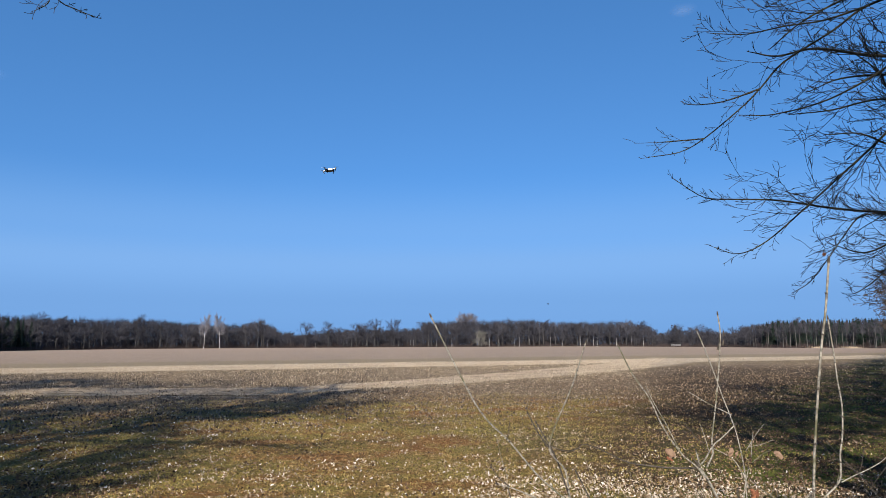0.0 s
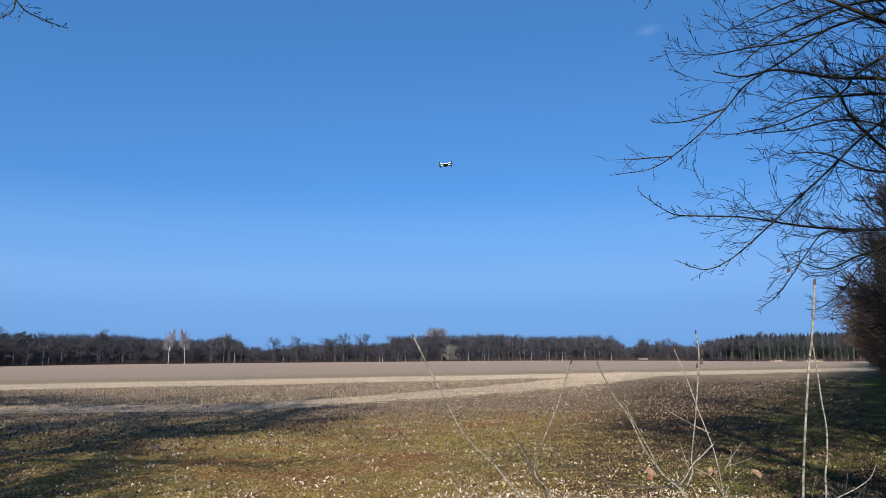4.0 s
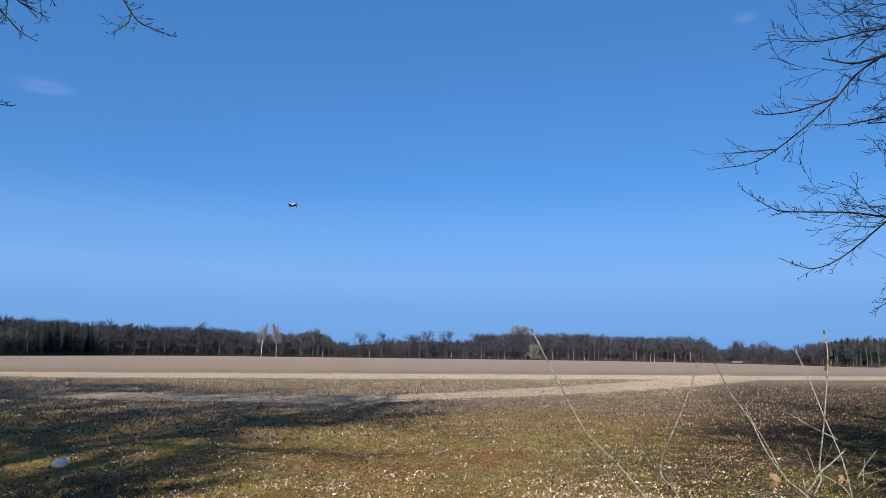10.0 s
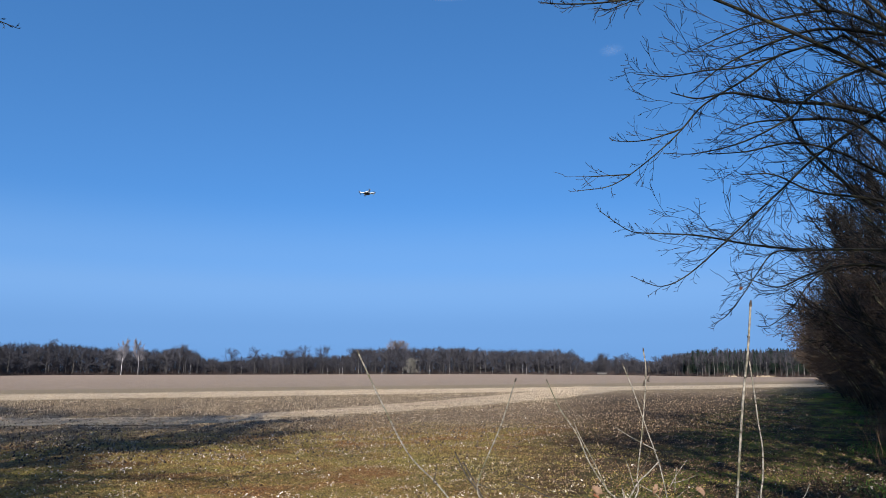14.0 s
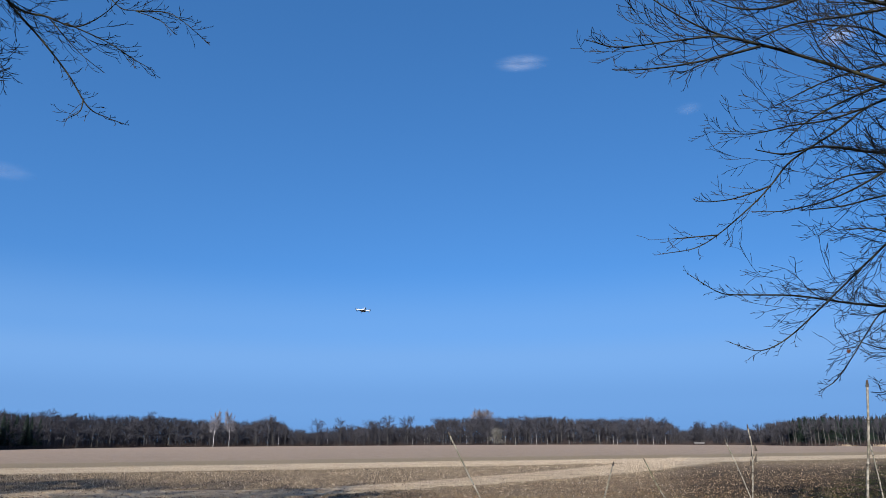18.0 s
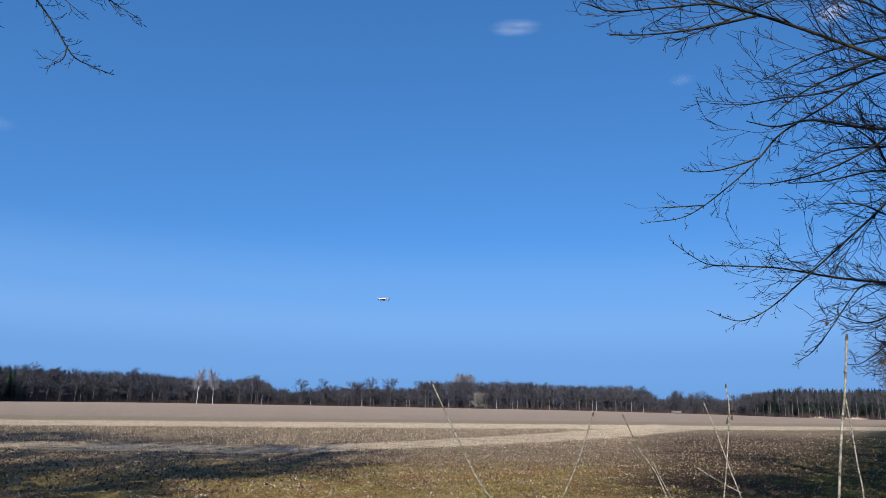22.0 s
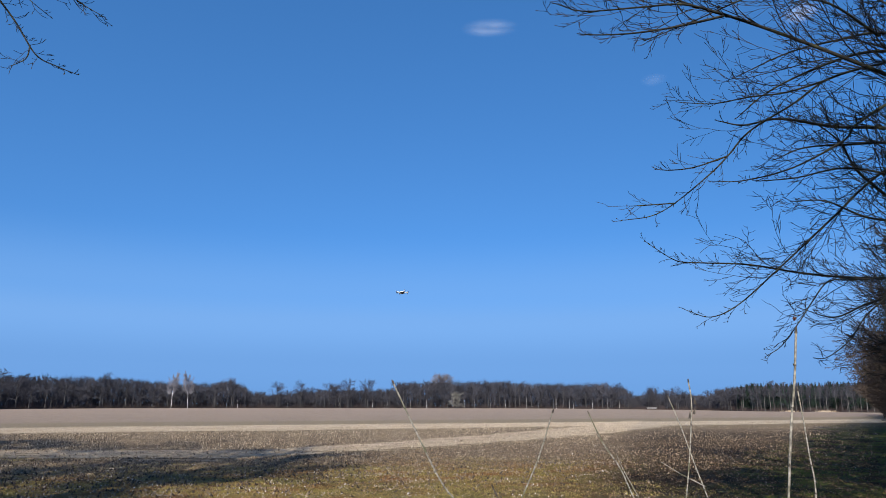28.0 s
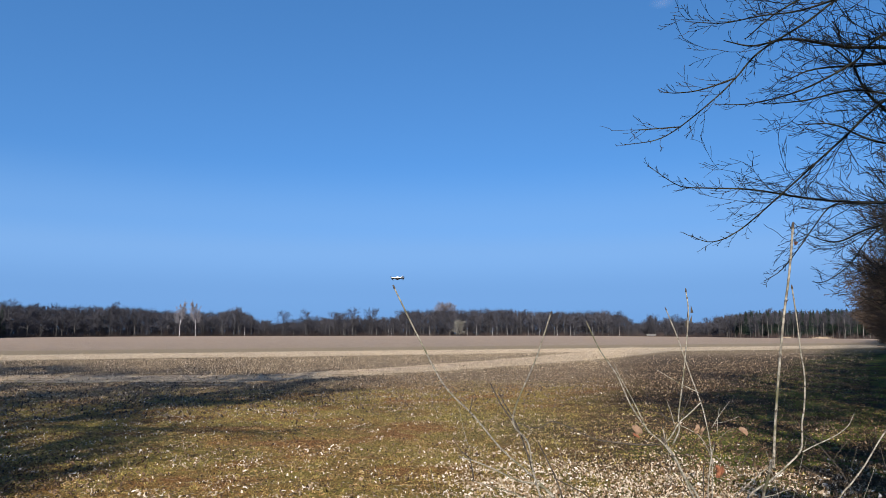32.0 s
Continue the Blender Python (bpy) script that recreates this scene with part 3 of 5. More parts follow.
    for i, (bearing, top) in enumerate(((-21.1, 2.3), (-19.9, 2.3))):
        d = wood_distance(bearing) - 14
        h = d * math.tan(radians(top)) + 1.6
        a = radians(bearing)
        m = scaled(d * math.sin(a), d * math.cos(a), 0, h, h * 0.68, 40 + 170 * i)
        put(birch, m)
    slim = deciduous("birch", 24, FAR_CROWN, BIRCH_BARK, 0.3, 0.5, 14, "slim white-trunked birch before the wood", 0.8, 0.03)
    for child in slim.children:
        if child.name.startswith("trunk"):
            child.data.transform(Matrix.Diagonal((0.6, 0.6, 0.66, 1)))
    for bearing in (-16.2, -12.4, -8.3, -5.6, -4.65, -4.4, -2.5, -1.2, 0.48, 1.93, 2.7, 4.02, 4.4, 5.25, 6.96, 7.9, 9.35, 10.4, 10.7, 12.2, 13.4, 14.3):
        d = wood_distance(bearing) - 9
        a, h = radians(bearing), d * math.tan(radians(rng.uniform(0.85, 1.45))) + 1.6
        put(slim, scaled(d * math.sin(a), d * math.cos(a), 0, h, h * 0.6, rng.uniform(0, 360)))
    bush = deciduous("pale_bush", 31, BUSH_TWIG, FAR_TRUNK, 0.5, 0.06, 44, "pale round leafless bush before the wood", 1.3)
    tagged(bush, category="bush", group="")
    d, a = 402, radians(1.2)
    bush.matrix_basis = scaled(d * math.sin(a), d * math.cos(a), 0, 8.6, 8.4, 0)
    crown = deciduous("pale_tree", 33, ROSY_CROWN, FAR_TRUNK, 0.42, 0.34, 34, "tall pale pinkish bare tree behind the wood", 1.5)
    d, a = 470, radians(0.1)
    crown.matrix_basis = scaled(d * math.sin(a), d * math.cos(a), 0, 20.5, 24, 0)

    shed = tagged(new("low_shed"), "low pale farm shed before the far trees", "shed")
    a = radians(16.75)
    for name, size, z, mat in (("wall", (5.0, 3.0, 0.65), 0.31, PALE_WALL), ("roof", (5.4, 3.6, 0.25), 0.70, SHED_ROOF)):
        bm = bmesh.new()
        bmesh.ops.create_cube(bm, size=1.0)
        bmesh.ops.scale(bm, vec=size, verts=bm.verts)
        if name == "roof":
            for v in bm.verts:
                v.co.z += 0.08 * v.co.y
        bmesh.ops.bevel(bm, geom=bm.edges[:], offset=0.03, segments=1, affect="EDGES")
        bmesh.ops.translate(bm, vec=(0, 0, z), verts=bm.verts)
        part(name, bm, mat, shed)
    shed.matrix_basis = pose(407 * math.sin(a), 407 * math.cos(a), 0, 0, 0, -16)
    soup = Soup()
    for i in range(420):
        b = rng.choice((28.7, 28.9, 26.5)) + rng.gauss(0, 0.3)
        d, a = 318 + rng.uniform(-2, 3), radians(b)
        x, y = d * math.sin(a), d * math.cos(a)
        p = Vector((x, y, ground_z(x, y) - 0.03))
        soup.cone(p, p + Vector((rng.gauss(0, 0.25), rng.gauss(0, 0.25), rng.uniform(0.4, 1.1))), 0.035)
    tagged(new("pale_reeds", soup.mesh("pale_reeds", STRAW)), "straw-coloured dry reeds before the wood", "reeds", kind="stuff")

    # twigs and poles of the wood's inner rows, too many to tell apart
    soup = Soup()
    for i in range(84000):
        b = rng.uniform(-47, 38)
        thin_wood = -15.6 < b < -3.6 or 15.0 < b < 21.5
        d = wood_distance(b) + rng.uniform(12, 40)
        a = radians(b)
        x, y = d * math.sin(a), d * math.cos(a)
        base = ground_z(x, y)
        top = (d * math.tan(radians(skyline(b))) + 1.6 - base) * (0.74 if thin_wood else 0.72 if b > 22.5 else 0.95) * (1 + 0.10 * noise.noise((b * 1.3, 2, 0)))
        z = base + top * (rng.random() if i % 3 else 0.45 * rng.random()) * 0.96
        p = Vector((x, y, z))
        soup.cone(p, p + Vector((rng.gauss(0, 0.9), rng.gauss(0, 0.9), rng.uniform(0.8, 3.0))), rng.uniform(0.07, 0.2))
    for i in range(26000):
        b = rng.uniform(-47, 38)
        d = wood_distance(b) + rng.uniform(38, 62)
        x, y = d * math.sin(radians(b)), d * math.cos(radians(b))
        open_wood = -15.6 < b < -3.6 or 15.0 < b < 21.5
        top = (d * math.tan(radians(skyline(b))) + 1.6 - ground_z(x, y)) * (0.60 if open_wood else 0.84)
        p = Vector((x, y, ground_z(x, y) + top * rng.random() * 0.95))
        soup.cone(p, p + Vector((rng.gauss(0, 0.5), rng.gauss(0, 0.5), rng.uniform(1.5, 3.5))), rng.uniform(0.2, 0.42))
    ob = new("inner_wood", soup.mesh("inner_wood", FAR_CROWN))
    tagged(ob, "dense brown twigs and poles inside the far wood", "woodland", kind="stuff")

    # brush along the foot of the wood
    soup = Soup()
    for i in range(15000):
        b = rng.uniform(-47, 38)
        d = wood_distance(b) - 2 + rng.uniform(-5, 14)
        a = radians(b)
        x, y = d * math.sin(a), d * math.cos(a)
        p = Vector((x, y, ground_z(x, y) - 0.05))
        tall_one = 1.0 + 3.4 * rng.random() ** 2 * (0.6 + noise.noise((b * 1.7, 0, 0)))
        soup.cone(p, p + Vector((rng.uniform(-1.3, 1.3), rng.uniform(-0.8, 0.8), max(0.7, tall_one))), rng.uniform(0.05, 0.16))
    ob = new("undergrowth", soup.mesh("undergrowth", UNDERGROWTH))
    tagged(ob, "dark reddish brush along the foot of the wood", "brush", kind="stuff")


build_wood()


# ---- trees close by: limbs that reach into view ----
def limb(root, twigs, pts, r0, r1, rng, density=8.6, twig=0.72, up=0.055, mat=None, name="limb", bare=0.0):
    """One limb along a line, with twigs that spring from it on both sides."""
    line = spline(pts, 5)
    soup = Soup()
    soup.tube(line, r0, r1, 7 if r0 > 0.03 else 5, 0.8)
    part(name, soup, mat or BARK, root, smooth=True)
    total = sum((b - a).length for a, b in zip(line, line[1:]))
    run, nxt = 0.0, total * bare + 0.15 * rng.random()
    for a, b in zip(line, line[1:]):
        seg = (b - a).length
        while nxt <= run + seg:
            t = nxt / total
            q = a.lerp(b, (nxt - run) / max(seg, 1e-6))
            d = (b - a).normalized()
            side = d.orthogonal().normalized()
            side.rotate(Matrix.Rotation(rng.uniform(0, 6.283), 3, d))
            r = max(0.0030, (r0 + (r1 - r0) * t) * 0.38)
            if r0 > 0.014 and rng.random() < 0.38 and t < 0.62:
                ang = rng.uniform(0.35, 0.6)
                nd = (d * math.cos(ang) + side * math.sin(ang)).normalized()
                grow(twigs, q, nd, 1.7 * twig * rng.uniform(0.7, 1.2), min(r, 0.011), 2, 5, 0.6, up + 0.02, rng, 0.25, 7, 0.5, 0.0031, True, 0.85)
            else:
                ang = rng.uniform(0.35, 0.75)
                nd = (d * math.cos(ang) + side * math.sin(ang)).normalized()
                grow(twigs, q, nd, twig * rng.uniform(0.25, 1.25) * (1.02 - 0.80 * t) + 0.03, min(r, 0.007), 1, 3, 0.65, up + 0.04, rng, 0.27, 6, 0.6, 0.0031, True, 0.7)
            nxt += rng.uniform(0.6, 1.4) / density
        run += seg
    grow(twigs, line[-1], (line[-1] - line[-2]).normalized(), 0.04, r1, 1, 2, 0.6, up, rng, 0.15, 3, 0.6, 0.0021, True)


def crown_of(root, twigs, base, height, reach, count, rng, low, bias=None, girth=0.22, kids=5, level=2, name="limb", mat=None, twig_r=0.006):
    """A trunk with rising limbs all round, for trees whose crown is out of view or seen in part."""
    trunk = Soup()
    pts = [base + Vector((0, 0, -0.15))]
    for i in range(6):
        pts.append(base + Vector((rng.uniform(-0.15, 0.15), rng.uniform(-0.15, 0.15), height * 0.9 * (i + 1) / 6)))
    trunk.tube(pts, girth, girth * 0.15, 10, 0.8)
    part("trunk", trunk, mat or BARK, root, smooth=True)
    for k in range(count):
        t = low + (0.9 - low) * (k + rng.random()) / count
        q = pts[0].lerp(pts[-1], t)
        a = rng.uniform(0, 6.283)
        d = Vector((math.cos(a), math.sin(a), 0.35 + 0.9 * t + rng.uniform(-0.2, 0.2)))
        if bias:
            d += Vector(bias) * rng.random()
        soup = Soup()
        r = girth * 0.34 * (1.1 - 0.7 * t)
        length = reach * rng.uniform(0.75, 1.1) * (1.15 - 0.5 * t)
        line, p, dd = [q.copy()], q.copy(), d.normalized()
        for i in range(5):
            dd = (dd + jitter(rng, 0.16)).normalized()
            p = p + dd * (length / 5)
            line.append(p.copy())
        soup.tube(line, r, r * 0.2, 6)
        part(name, soup, mat or BARK, root, smooth=True)
        for i in range(kids * 2):
            f = 0.8 + 4.2 * (i + rng.random()) / (kids * 2)
            j = min(int(f), 4)
            q2 = line[j].lerp(line[j + 1], f - j)
            nd = (line[j + 1] - line[j]).normalized() + jitter(rng, 0.9)
            grow(twigs, q2, nd.normalized(), length * rng.uniform(0.25, 0.42), r * 0.3, level, kids, 0.7, 0.08, rng, 0.22, 3, 0.4, twig_r)


def build_right_tree():
    rng = random.Random(5)
    root = tagged(new("field_maple"), "bare spreading tree with grey-green bark in the hedge", "tree")
    root.location = (0, 0, 0)
    twigs = Soup()
    limb(root, twigs, [(6.78, 7.31, 4.73), (6.00, 7.42, 5.15), (5.24, 7.45, 5.55), (4.26, 7.56, 6.08), (3.45, 7.49, 6.34), (2.89, 7.26, 6.35), (2.38, 6.99, 6.42), (1.81, 6.75, 6.68)], 0.036, 0.006, rng)
    limb(root, twigs, [(3.29, 7.14, 6.12), (2.78, 7.00, 6.16), (2.20, 6.86, 6.03), (1.56, 6.70, 5.88), (1.21, 6.48, 5.83)], 0.018, 0.005, rng)
    limb(root, twigs, [(3.29, 7.14, 6.10), (2.72, 7.03, 5.90), (2.18, 6.87, 5.72), (1.73, 6.66, 5.57), (1.44, 6.44, 5.45)], 0.018, 0.005, rng)
    limb(root, twigs, [(7.02, 7.09, 5.92), (6.10, 7.24, 6.32), (5.08, 7.39, 6.73), (4.19, 7.35, 7.02), (3.41, 7.19, 7.15), (2.61, 7.02, 7.38)], 0.04, 0.01, rng)
    limb(root, twigs, [(5.02, 7.31, 6.67), (4.41, 7.31, 6.57), (3.74, 7.31, 6.47), (3.04, 7.28, 6.14), (2.40, 7.19, 5.82)], 0.02, 0.005, rng)
    limb(root, twigs, [(7.07, 7.72, 4.51), (6.16, 8.20, 6.04), (5.79, 8.21, 6.06), (5.17, 8.37, 5.92), (4.70, 8.40, 5.59), (4.10, 8.47, 5.22), (3.75, 8.40, 4.85), (3.45, 8.30, 4.56), (2.96, 8.26, 4.16), (2.62, 8.16, 3.96), (2.25, 8.08, 3.88)], 0.024, 0.005, rng)
    limb(root, twigs, [(3.65, 8.18, 4.76), (3.24, 8.24, 4.63), (2.94, 8.25, 4.59), (2.76, 8.23, 4.59)], 0.012, 0.005, rng)
    limb(root, twigs, [(2.92, 8.15, 4.12), (2.51, 8.18, 4.10), (2.35, 8.15, 4.08)], 0.009, 0.004, rng)
    limb(root, twigs, [(6.93, 7.99, 5.74), (6.14, 8.27, 5.66), (5.49, 8.39, 5.29), (5.21, 8.26, 5.01), (4.55, 8.33, 4.66), (3.90, 8.36, 4.49), (3.46, 8.30, 4.46)], 0.028, 0.005, rng)
    limb(root, twigs, [(6.55, 8.04, 6.09), (5.72, 8.22, 6.25), (4.99, 8.28, 6.04), (4.29, 8.26, 5.68), (3.80, 8.15, 5.27)], 0.03, 0.006, rng)
    limb(root, twigs, [(5.72, 8.04, 6.37), (5.08, 7.95, 6.78), (4.40, 7.85, 6.83), (3.91, 7.67, 6.89)], 0.022, 0.0045, rng)
    limb(root, twigs, [(6.78, 8.37, 4.41), (6.14, 8.45, 5.00), (5.40, 8.55, 5.06), (4.81, 8.52, 5.00), (4.39, 8.42, 4.81)], 0.03, 0.006, rng)
    limb(root, twigs, [(7.02, 8.43, 3.80), (6.34, 8.64, 4.00), (5.71, 8.77, 4.11), (5.19, 8.80, 4.35), (4.76, 8.79, 4.34)], 0.03, 0.006, rng, 11.5)
    limb(root, twigs, [(4.10, 7.06, 6.81), (3.52, 7.11, 6.60), (3.07, 7.06, 6.56), (2.74, 6.97, 6.62)], 0.022, 0.0045, rng)
    limb(root, twigs, [(5.03, 8.14, 5.80), (4.46, 8.12, 5.61), (3.94, 8.05, 5.51), (3.43, 7.95, 5.37), (2.96, 7.85, 5.34)], 0.016, 0.005, rng)
    limb(root, twigs, [(7.63, 8.56, 3.21), (6.71, 8.95, 3.33), (5.76, 9.24, 3.38), (5.05, 9.33, 3.46), (4.31, 9.37, 3.59), (3.63, 9.35, 3.61), (3.23, 9.19, 3.61), (2.81, 9.06, 3.83)], 0.026, 0.005, rng, 11.5)
    limb(root, twigs, [(7.03, 8.42, 5.43), (5.99, 8.88, 4.74), (5.40, 8.95, 4.21), (5.05, 8.85, 3.93), (4.45, 8.88, 3.40), (3.90, 8.86, 2.95), (3.48, 8.75, 2.77), (3.13, 8.64, 2.84)], 0.024, 0.0045, rng, 11.5)
    limb(root, twigs, [(5.89, 8.77, 3.28), (5.48, 8.80, 3.28), (5.09, 8.80, 3.25), (4.80, 8.73, 2.97), (4.56, 8.63, 2.71), (4.26, 8.56, 2.39), (4.03, 8.49, 2.26)], 0.013, 0.0045, rng, 11.5)
    limb(root, twigs, [(5.87, 8.79, 3.09), (5.47, 8.74, 2.78), (5.17, 8.63, 2.47), (4.82, 8.55, 2.25), (4.60, 8.44, 2.22)], 0.012, 0.0045, rng, 11.5)
    limb(root, twigs, [(7.52, 8.26, 4.55), (6.75, 8.50, 5.04), (6.06, 8.62, 5.32), (5.36, 8.69, 5.38), (4.66, 8.73, 5.51), (4.11, 8.65, 5.38), (3.71, 8.53, 5.39)], 0.042, 0.007, rng)
    limb(root, twigs, [(7.45, 8.32, 4.01), (6.64, 8.55, 4.30), (6.01, 8.59, 4.63), (5.38, 8.60, 4.75), (4.72, 8.59, 4.61), (4.18, 8.53, 4.54)], 0.03, 0.006, rng, 11.5)
    limb(root, twigs, [(7.91, 8.99, 3.61), (7.04, 9.30, 4.01), (6.47, 9.35, 4.53), (5.99, 9.30, 4.96), (5.69, 9.14, 5.34), (5.30, 9.06, 5.62)], 0.04, 0.008, rng)
    limb(root, twigs, [(7.62, 7.89, 5.62), (6.99, 8.13, 6.33), (6.40, 8.29, 7.03), (5.88, 8.35, 7.82), (5.44, 8.37, 8.65)], 0.05, 0.012, rng)
    limb(root, twigs, [(7.83, 9.06, 2.98), (6.78, 9.40, 3.19), (6.03, 9.45, 3.07), (5.45, 9.37, 2.85), (4.96, 9.26, 2.94)], 0.03, 0.006, rng)
    limb(root, twigs, [(7.49, 8.02, 5.27), (6.74, 8.27, 6.22), (6.07, 8.41, 6.63), (5.42, 8.48, 6.56), (4.75, 8.53, 6.39), (4.04, 8.58, 6.06)], 0.035, 0.006, rng)
    crown_of(root, twigs, Vector((8.4, 8.2, 0)), 14, 4.0, 24, rng, 0.42, (0.3, -0.3, 0.2), 0.24, 5, 2)
    tagged(part("spray", twigs, TWIG, root), kind="stuff")
    return root


def build_left_tree():
    rng = random.Random(9)
    root = tagged(new("oak"), "bare overhanging oak beside the field", "tree")
    twigs = Soup()
    limb(root, twigs, [(-7.61, 5.92, 9.16), (-6.70, 6.69, 8.11), (-5.98, 7.13, 7.16), (-5.51, 7.29, 6.62), (-5.14, 7.36, 6.16), (-4.84, 7.38, 5.72), (-4.57, 7.36, 5.56), (-4.30, 7.33, 5.44)], 0.022, 0.0045, rng, 11.0, 0.52)
    limb(root, twigs, [(-4.77, 7.16, 5.71), (-4.76, 7.11, 5.52), (-4.83, 7.01, 5.38)], 0.01, 0.0038, rng, 11.0, 0.52)
    limb(root, twigs, [(-6.35, 6.69, 7.90), (-5.81, 6.98, 7.00), (-5.38, 7.15, 6.87), (-5.09, 7.19, 6.75), (-4.86, 7.18, 6.79), (-4.63, 7.17, 6.95), (-4.41, 7.15, 7.21)], 0.018, 0.004, rng, 11.0, 0.52)
    limb(root, twigs, [(-5.30, 7.04, 6.79), (-5.07, 7.08, 6.52), (-4.86, 7.10, 6.30), (-4.63, 7.13, 6.11)], 0.01, 0.0038, rng, 11.0, 0.52)
    limb(root, twigs, [(-7.91, 6.17, 7.06), (-7.19, 6.70, 6.48), (-6.69, 6.92, 6.15), (-6.32, 6.98, 5.95), (-6.01, 6.99, 5.73), (-5.71, 6.98, 5.57)], 0.022, 0.0045, rng, 11.0, 0.52)
    limb(root, twigs, [(-7.66, 6.48, 6.69), (-7.08, 6.81, 6.22), (-6.67, 6.94, 5.98), (-6.34, 6.97, 5.70), (-6.04, 6.96, 5.41), (-5.79, 6.91, 5.25)], 0.02, 0.0045, rng, 11.0, 0.52)
    limb(root, twigs, [(-6.10, 6.92, 7.80), (-6.08, 6.85, 6.98), (-6.04, 6.80, 6.54), (-6.00, 6.76, 6.14), (-5.99, 6.69, 5.68), (-5.95, 6.64, 5.36)], 0.016, 0.004, rng, 11.0, 0.52)
    limb(root, twigs, [(-7.45, 6.41, 7.45), (-6.86, 6.75, 6.98), (-6.44, 6.88, 6.70), (-6.06, 6.95, 6.47), (-5.71, 6.98, 6.06)], 0.016, 0.004, rng, 11.0, 0.52)
    limb(root, twigs, [(-5.32, 7.03, 8.07), (-4.66, 7.29, 7.17), (-4.35, 7.30, 7.02), (-4.03, 7.31, 6.88), (-3.78, 7.27, 6.64)], 0.01, 0.0038, rng, 11.0, 0.52)
    limb(root, twigs, [(-4.35, 7.30, 7.02), (-3.99, 7.35, 7.02), (-3.74, 7.33, 6.87), (-3.41, 7.34, 6.57)], 0.01, 0.0038, rng, 11.0, 0.52)
    limb(root, twigs, [(-5.03, 6.99, 6.66), (-4.56, 7.14, 6.47), (-4.21, 7.19, 6.24), (-3.97, 7.17, 6.09)], 0.01, 0.0038, rng, 11.0, 0.52)
    limb(root, twigs, [(-9.28, 7.66, 4.88), (-8.44, 8.21, 5.04), (-7.81, 8.47, 5.27), (-7.47, 8.44, 5.10), (-7.17, 8.36, 5.03)], 0.018, 0.0045, rng, 8.0, 0.4)
    limb(root, twigs, [(-9.13, 7.84, 5.71), (-8.35, 8.19, 5.56), (-7.72, 8.33, 5.45), (-7.42, 8.15, 5.56)], 0.01, 0.0038, rng, 8.0, 0.4)
    crown_of(root, twigs, Vector((-8.8, 0.8, 0)), 19.5, 5.4, 34, rng, 0.36, (-0.4, -0.6, 0.0), 0.30, 6, 2, twig_r=0.011)
    tagged(part("spray", twigs, TWIG, root), kind="stuff")


def build_shade_trees():
    """Unseen tree row beside and behind the camera, mostly added to shade the field."""
    for i, (x, y, h, reach) in enumerate(((-12.4, -2.5, 21, 5.0), (-15.6, 0.6, 22, 5.2), (-20.5, 2.5, 23, 5.4), (-25.0, 5.0, 22, 5.6), (-30.5, 9.0, 20, 5.8), (-37.0, 13.5, 17, 5.5), (-45.0, 17.0, 16, 5.5), (9.2, -0.5, 12.5, 4.2), (14.5, -4.0, 16, 4.5), (6.6, 0.4, 14, 4.0), (3.9, -1.6, 15, 3.3), (6.0, -4.5, 17, 4.2), (-10.0, -7.0, 18, 4.6), (-7.6, -5.0, 11, 3.6), (-6.0, 1.7, 4.4, 1.3), (4.9, -2.2, 8.5, 2.5), (2.6, -2.3, 7, 2.0), (3.5, -0.6, 6.5, 2.2), (4.6, 0.8, 6.0, 2.2))):
        rng = random.Random(40 + i)
        root = tagged(new("oak"), "unseen bare oak added to shade the field", "tree", "trees of the row")
        root.location = (x, y, 0)
        twigs = Soup()
        crown_of(root, twigs, Vector((0, 0, 0)), h, reach, 22 if x > 2 else 30, rng, 0.5 if x == 3.9 else 0.28, None, 0.26, 4 if x > 2 else 6, 2, twig_r=(0.017 if h < 10 else 0.0095) if x > 2 else (0.011 if x > -12 else 0.0135 if x > -18 else 0.017))
        tagged(part("spray", twigs, TWIG, root), kind="stuff")


def build_hedge_trees():
    """Slim many-branched trees rising out of the hedge, the last five added for shade."""
    for i, (x, y, h, reach) in enumerate(((9.9, 12.2, 10.5, 2.7), (12.6, 15.4, 11, 3.0), (11.3, 10.2, 11.5, 3.0), (16.4, 22.0, 9.5, 2.8), (14.2, 18.6, 8, 2.6), (19.0, 26.2, 8.5, 2.8), (21.5, 30.5, 10.5, 3.0), (28.0, 41.0, 10, 3.2))):
        rng = random.Random(70 + i)
        root = tagged(new("hedge_tree"), "slim bare tree rising out of the hedge", "tree", "trees of the hedge")
        root.location = (x, y, 0)
        twigs = Soup()
        crown_of(root, twigs, Vector((0, 0, 0)), h, reach, 20, rng, 0.16, (0, 0, 0.5), 0.11, 6, 2, twig_r=0.0034 if i < 3 else 0.011)
        tagged(part("spray", twigs, TWIG, root), kind="stuff")


maple = build_right_tree()
build_hedge_trees()
build_left_tree()
build_shade_trees()


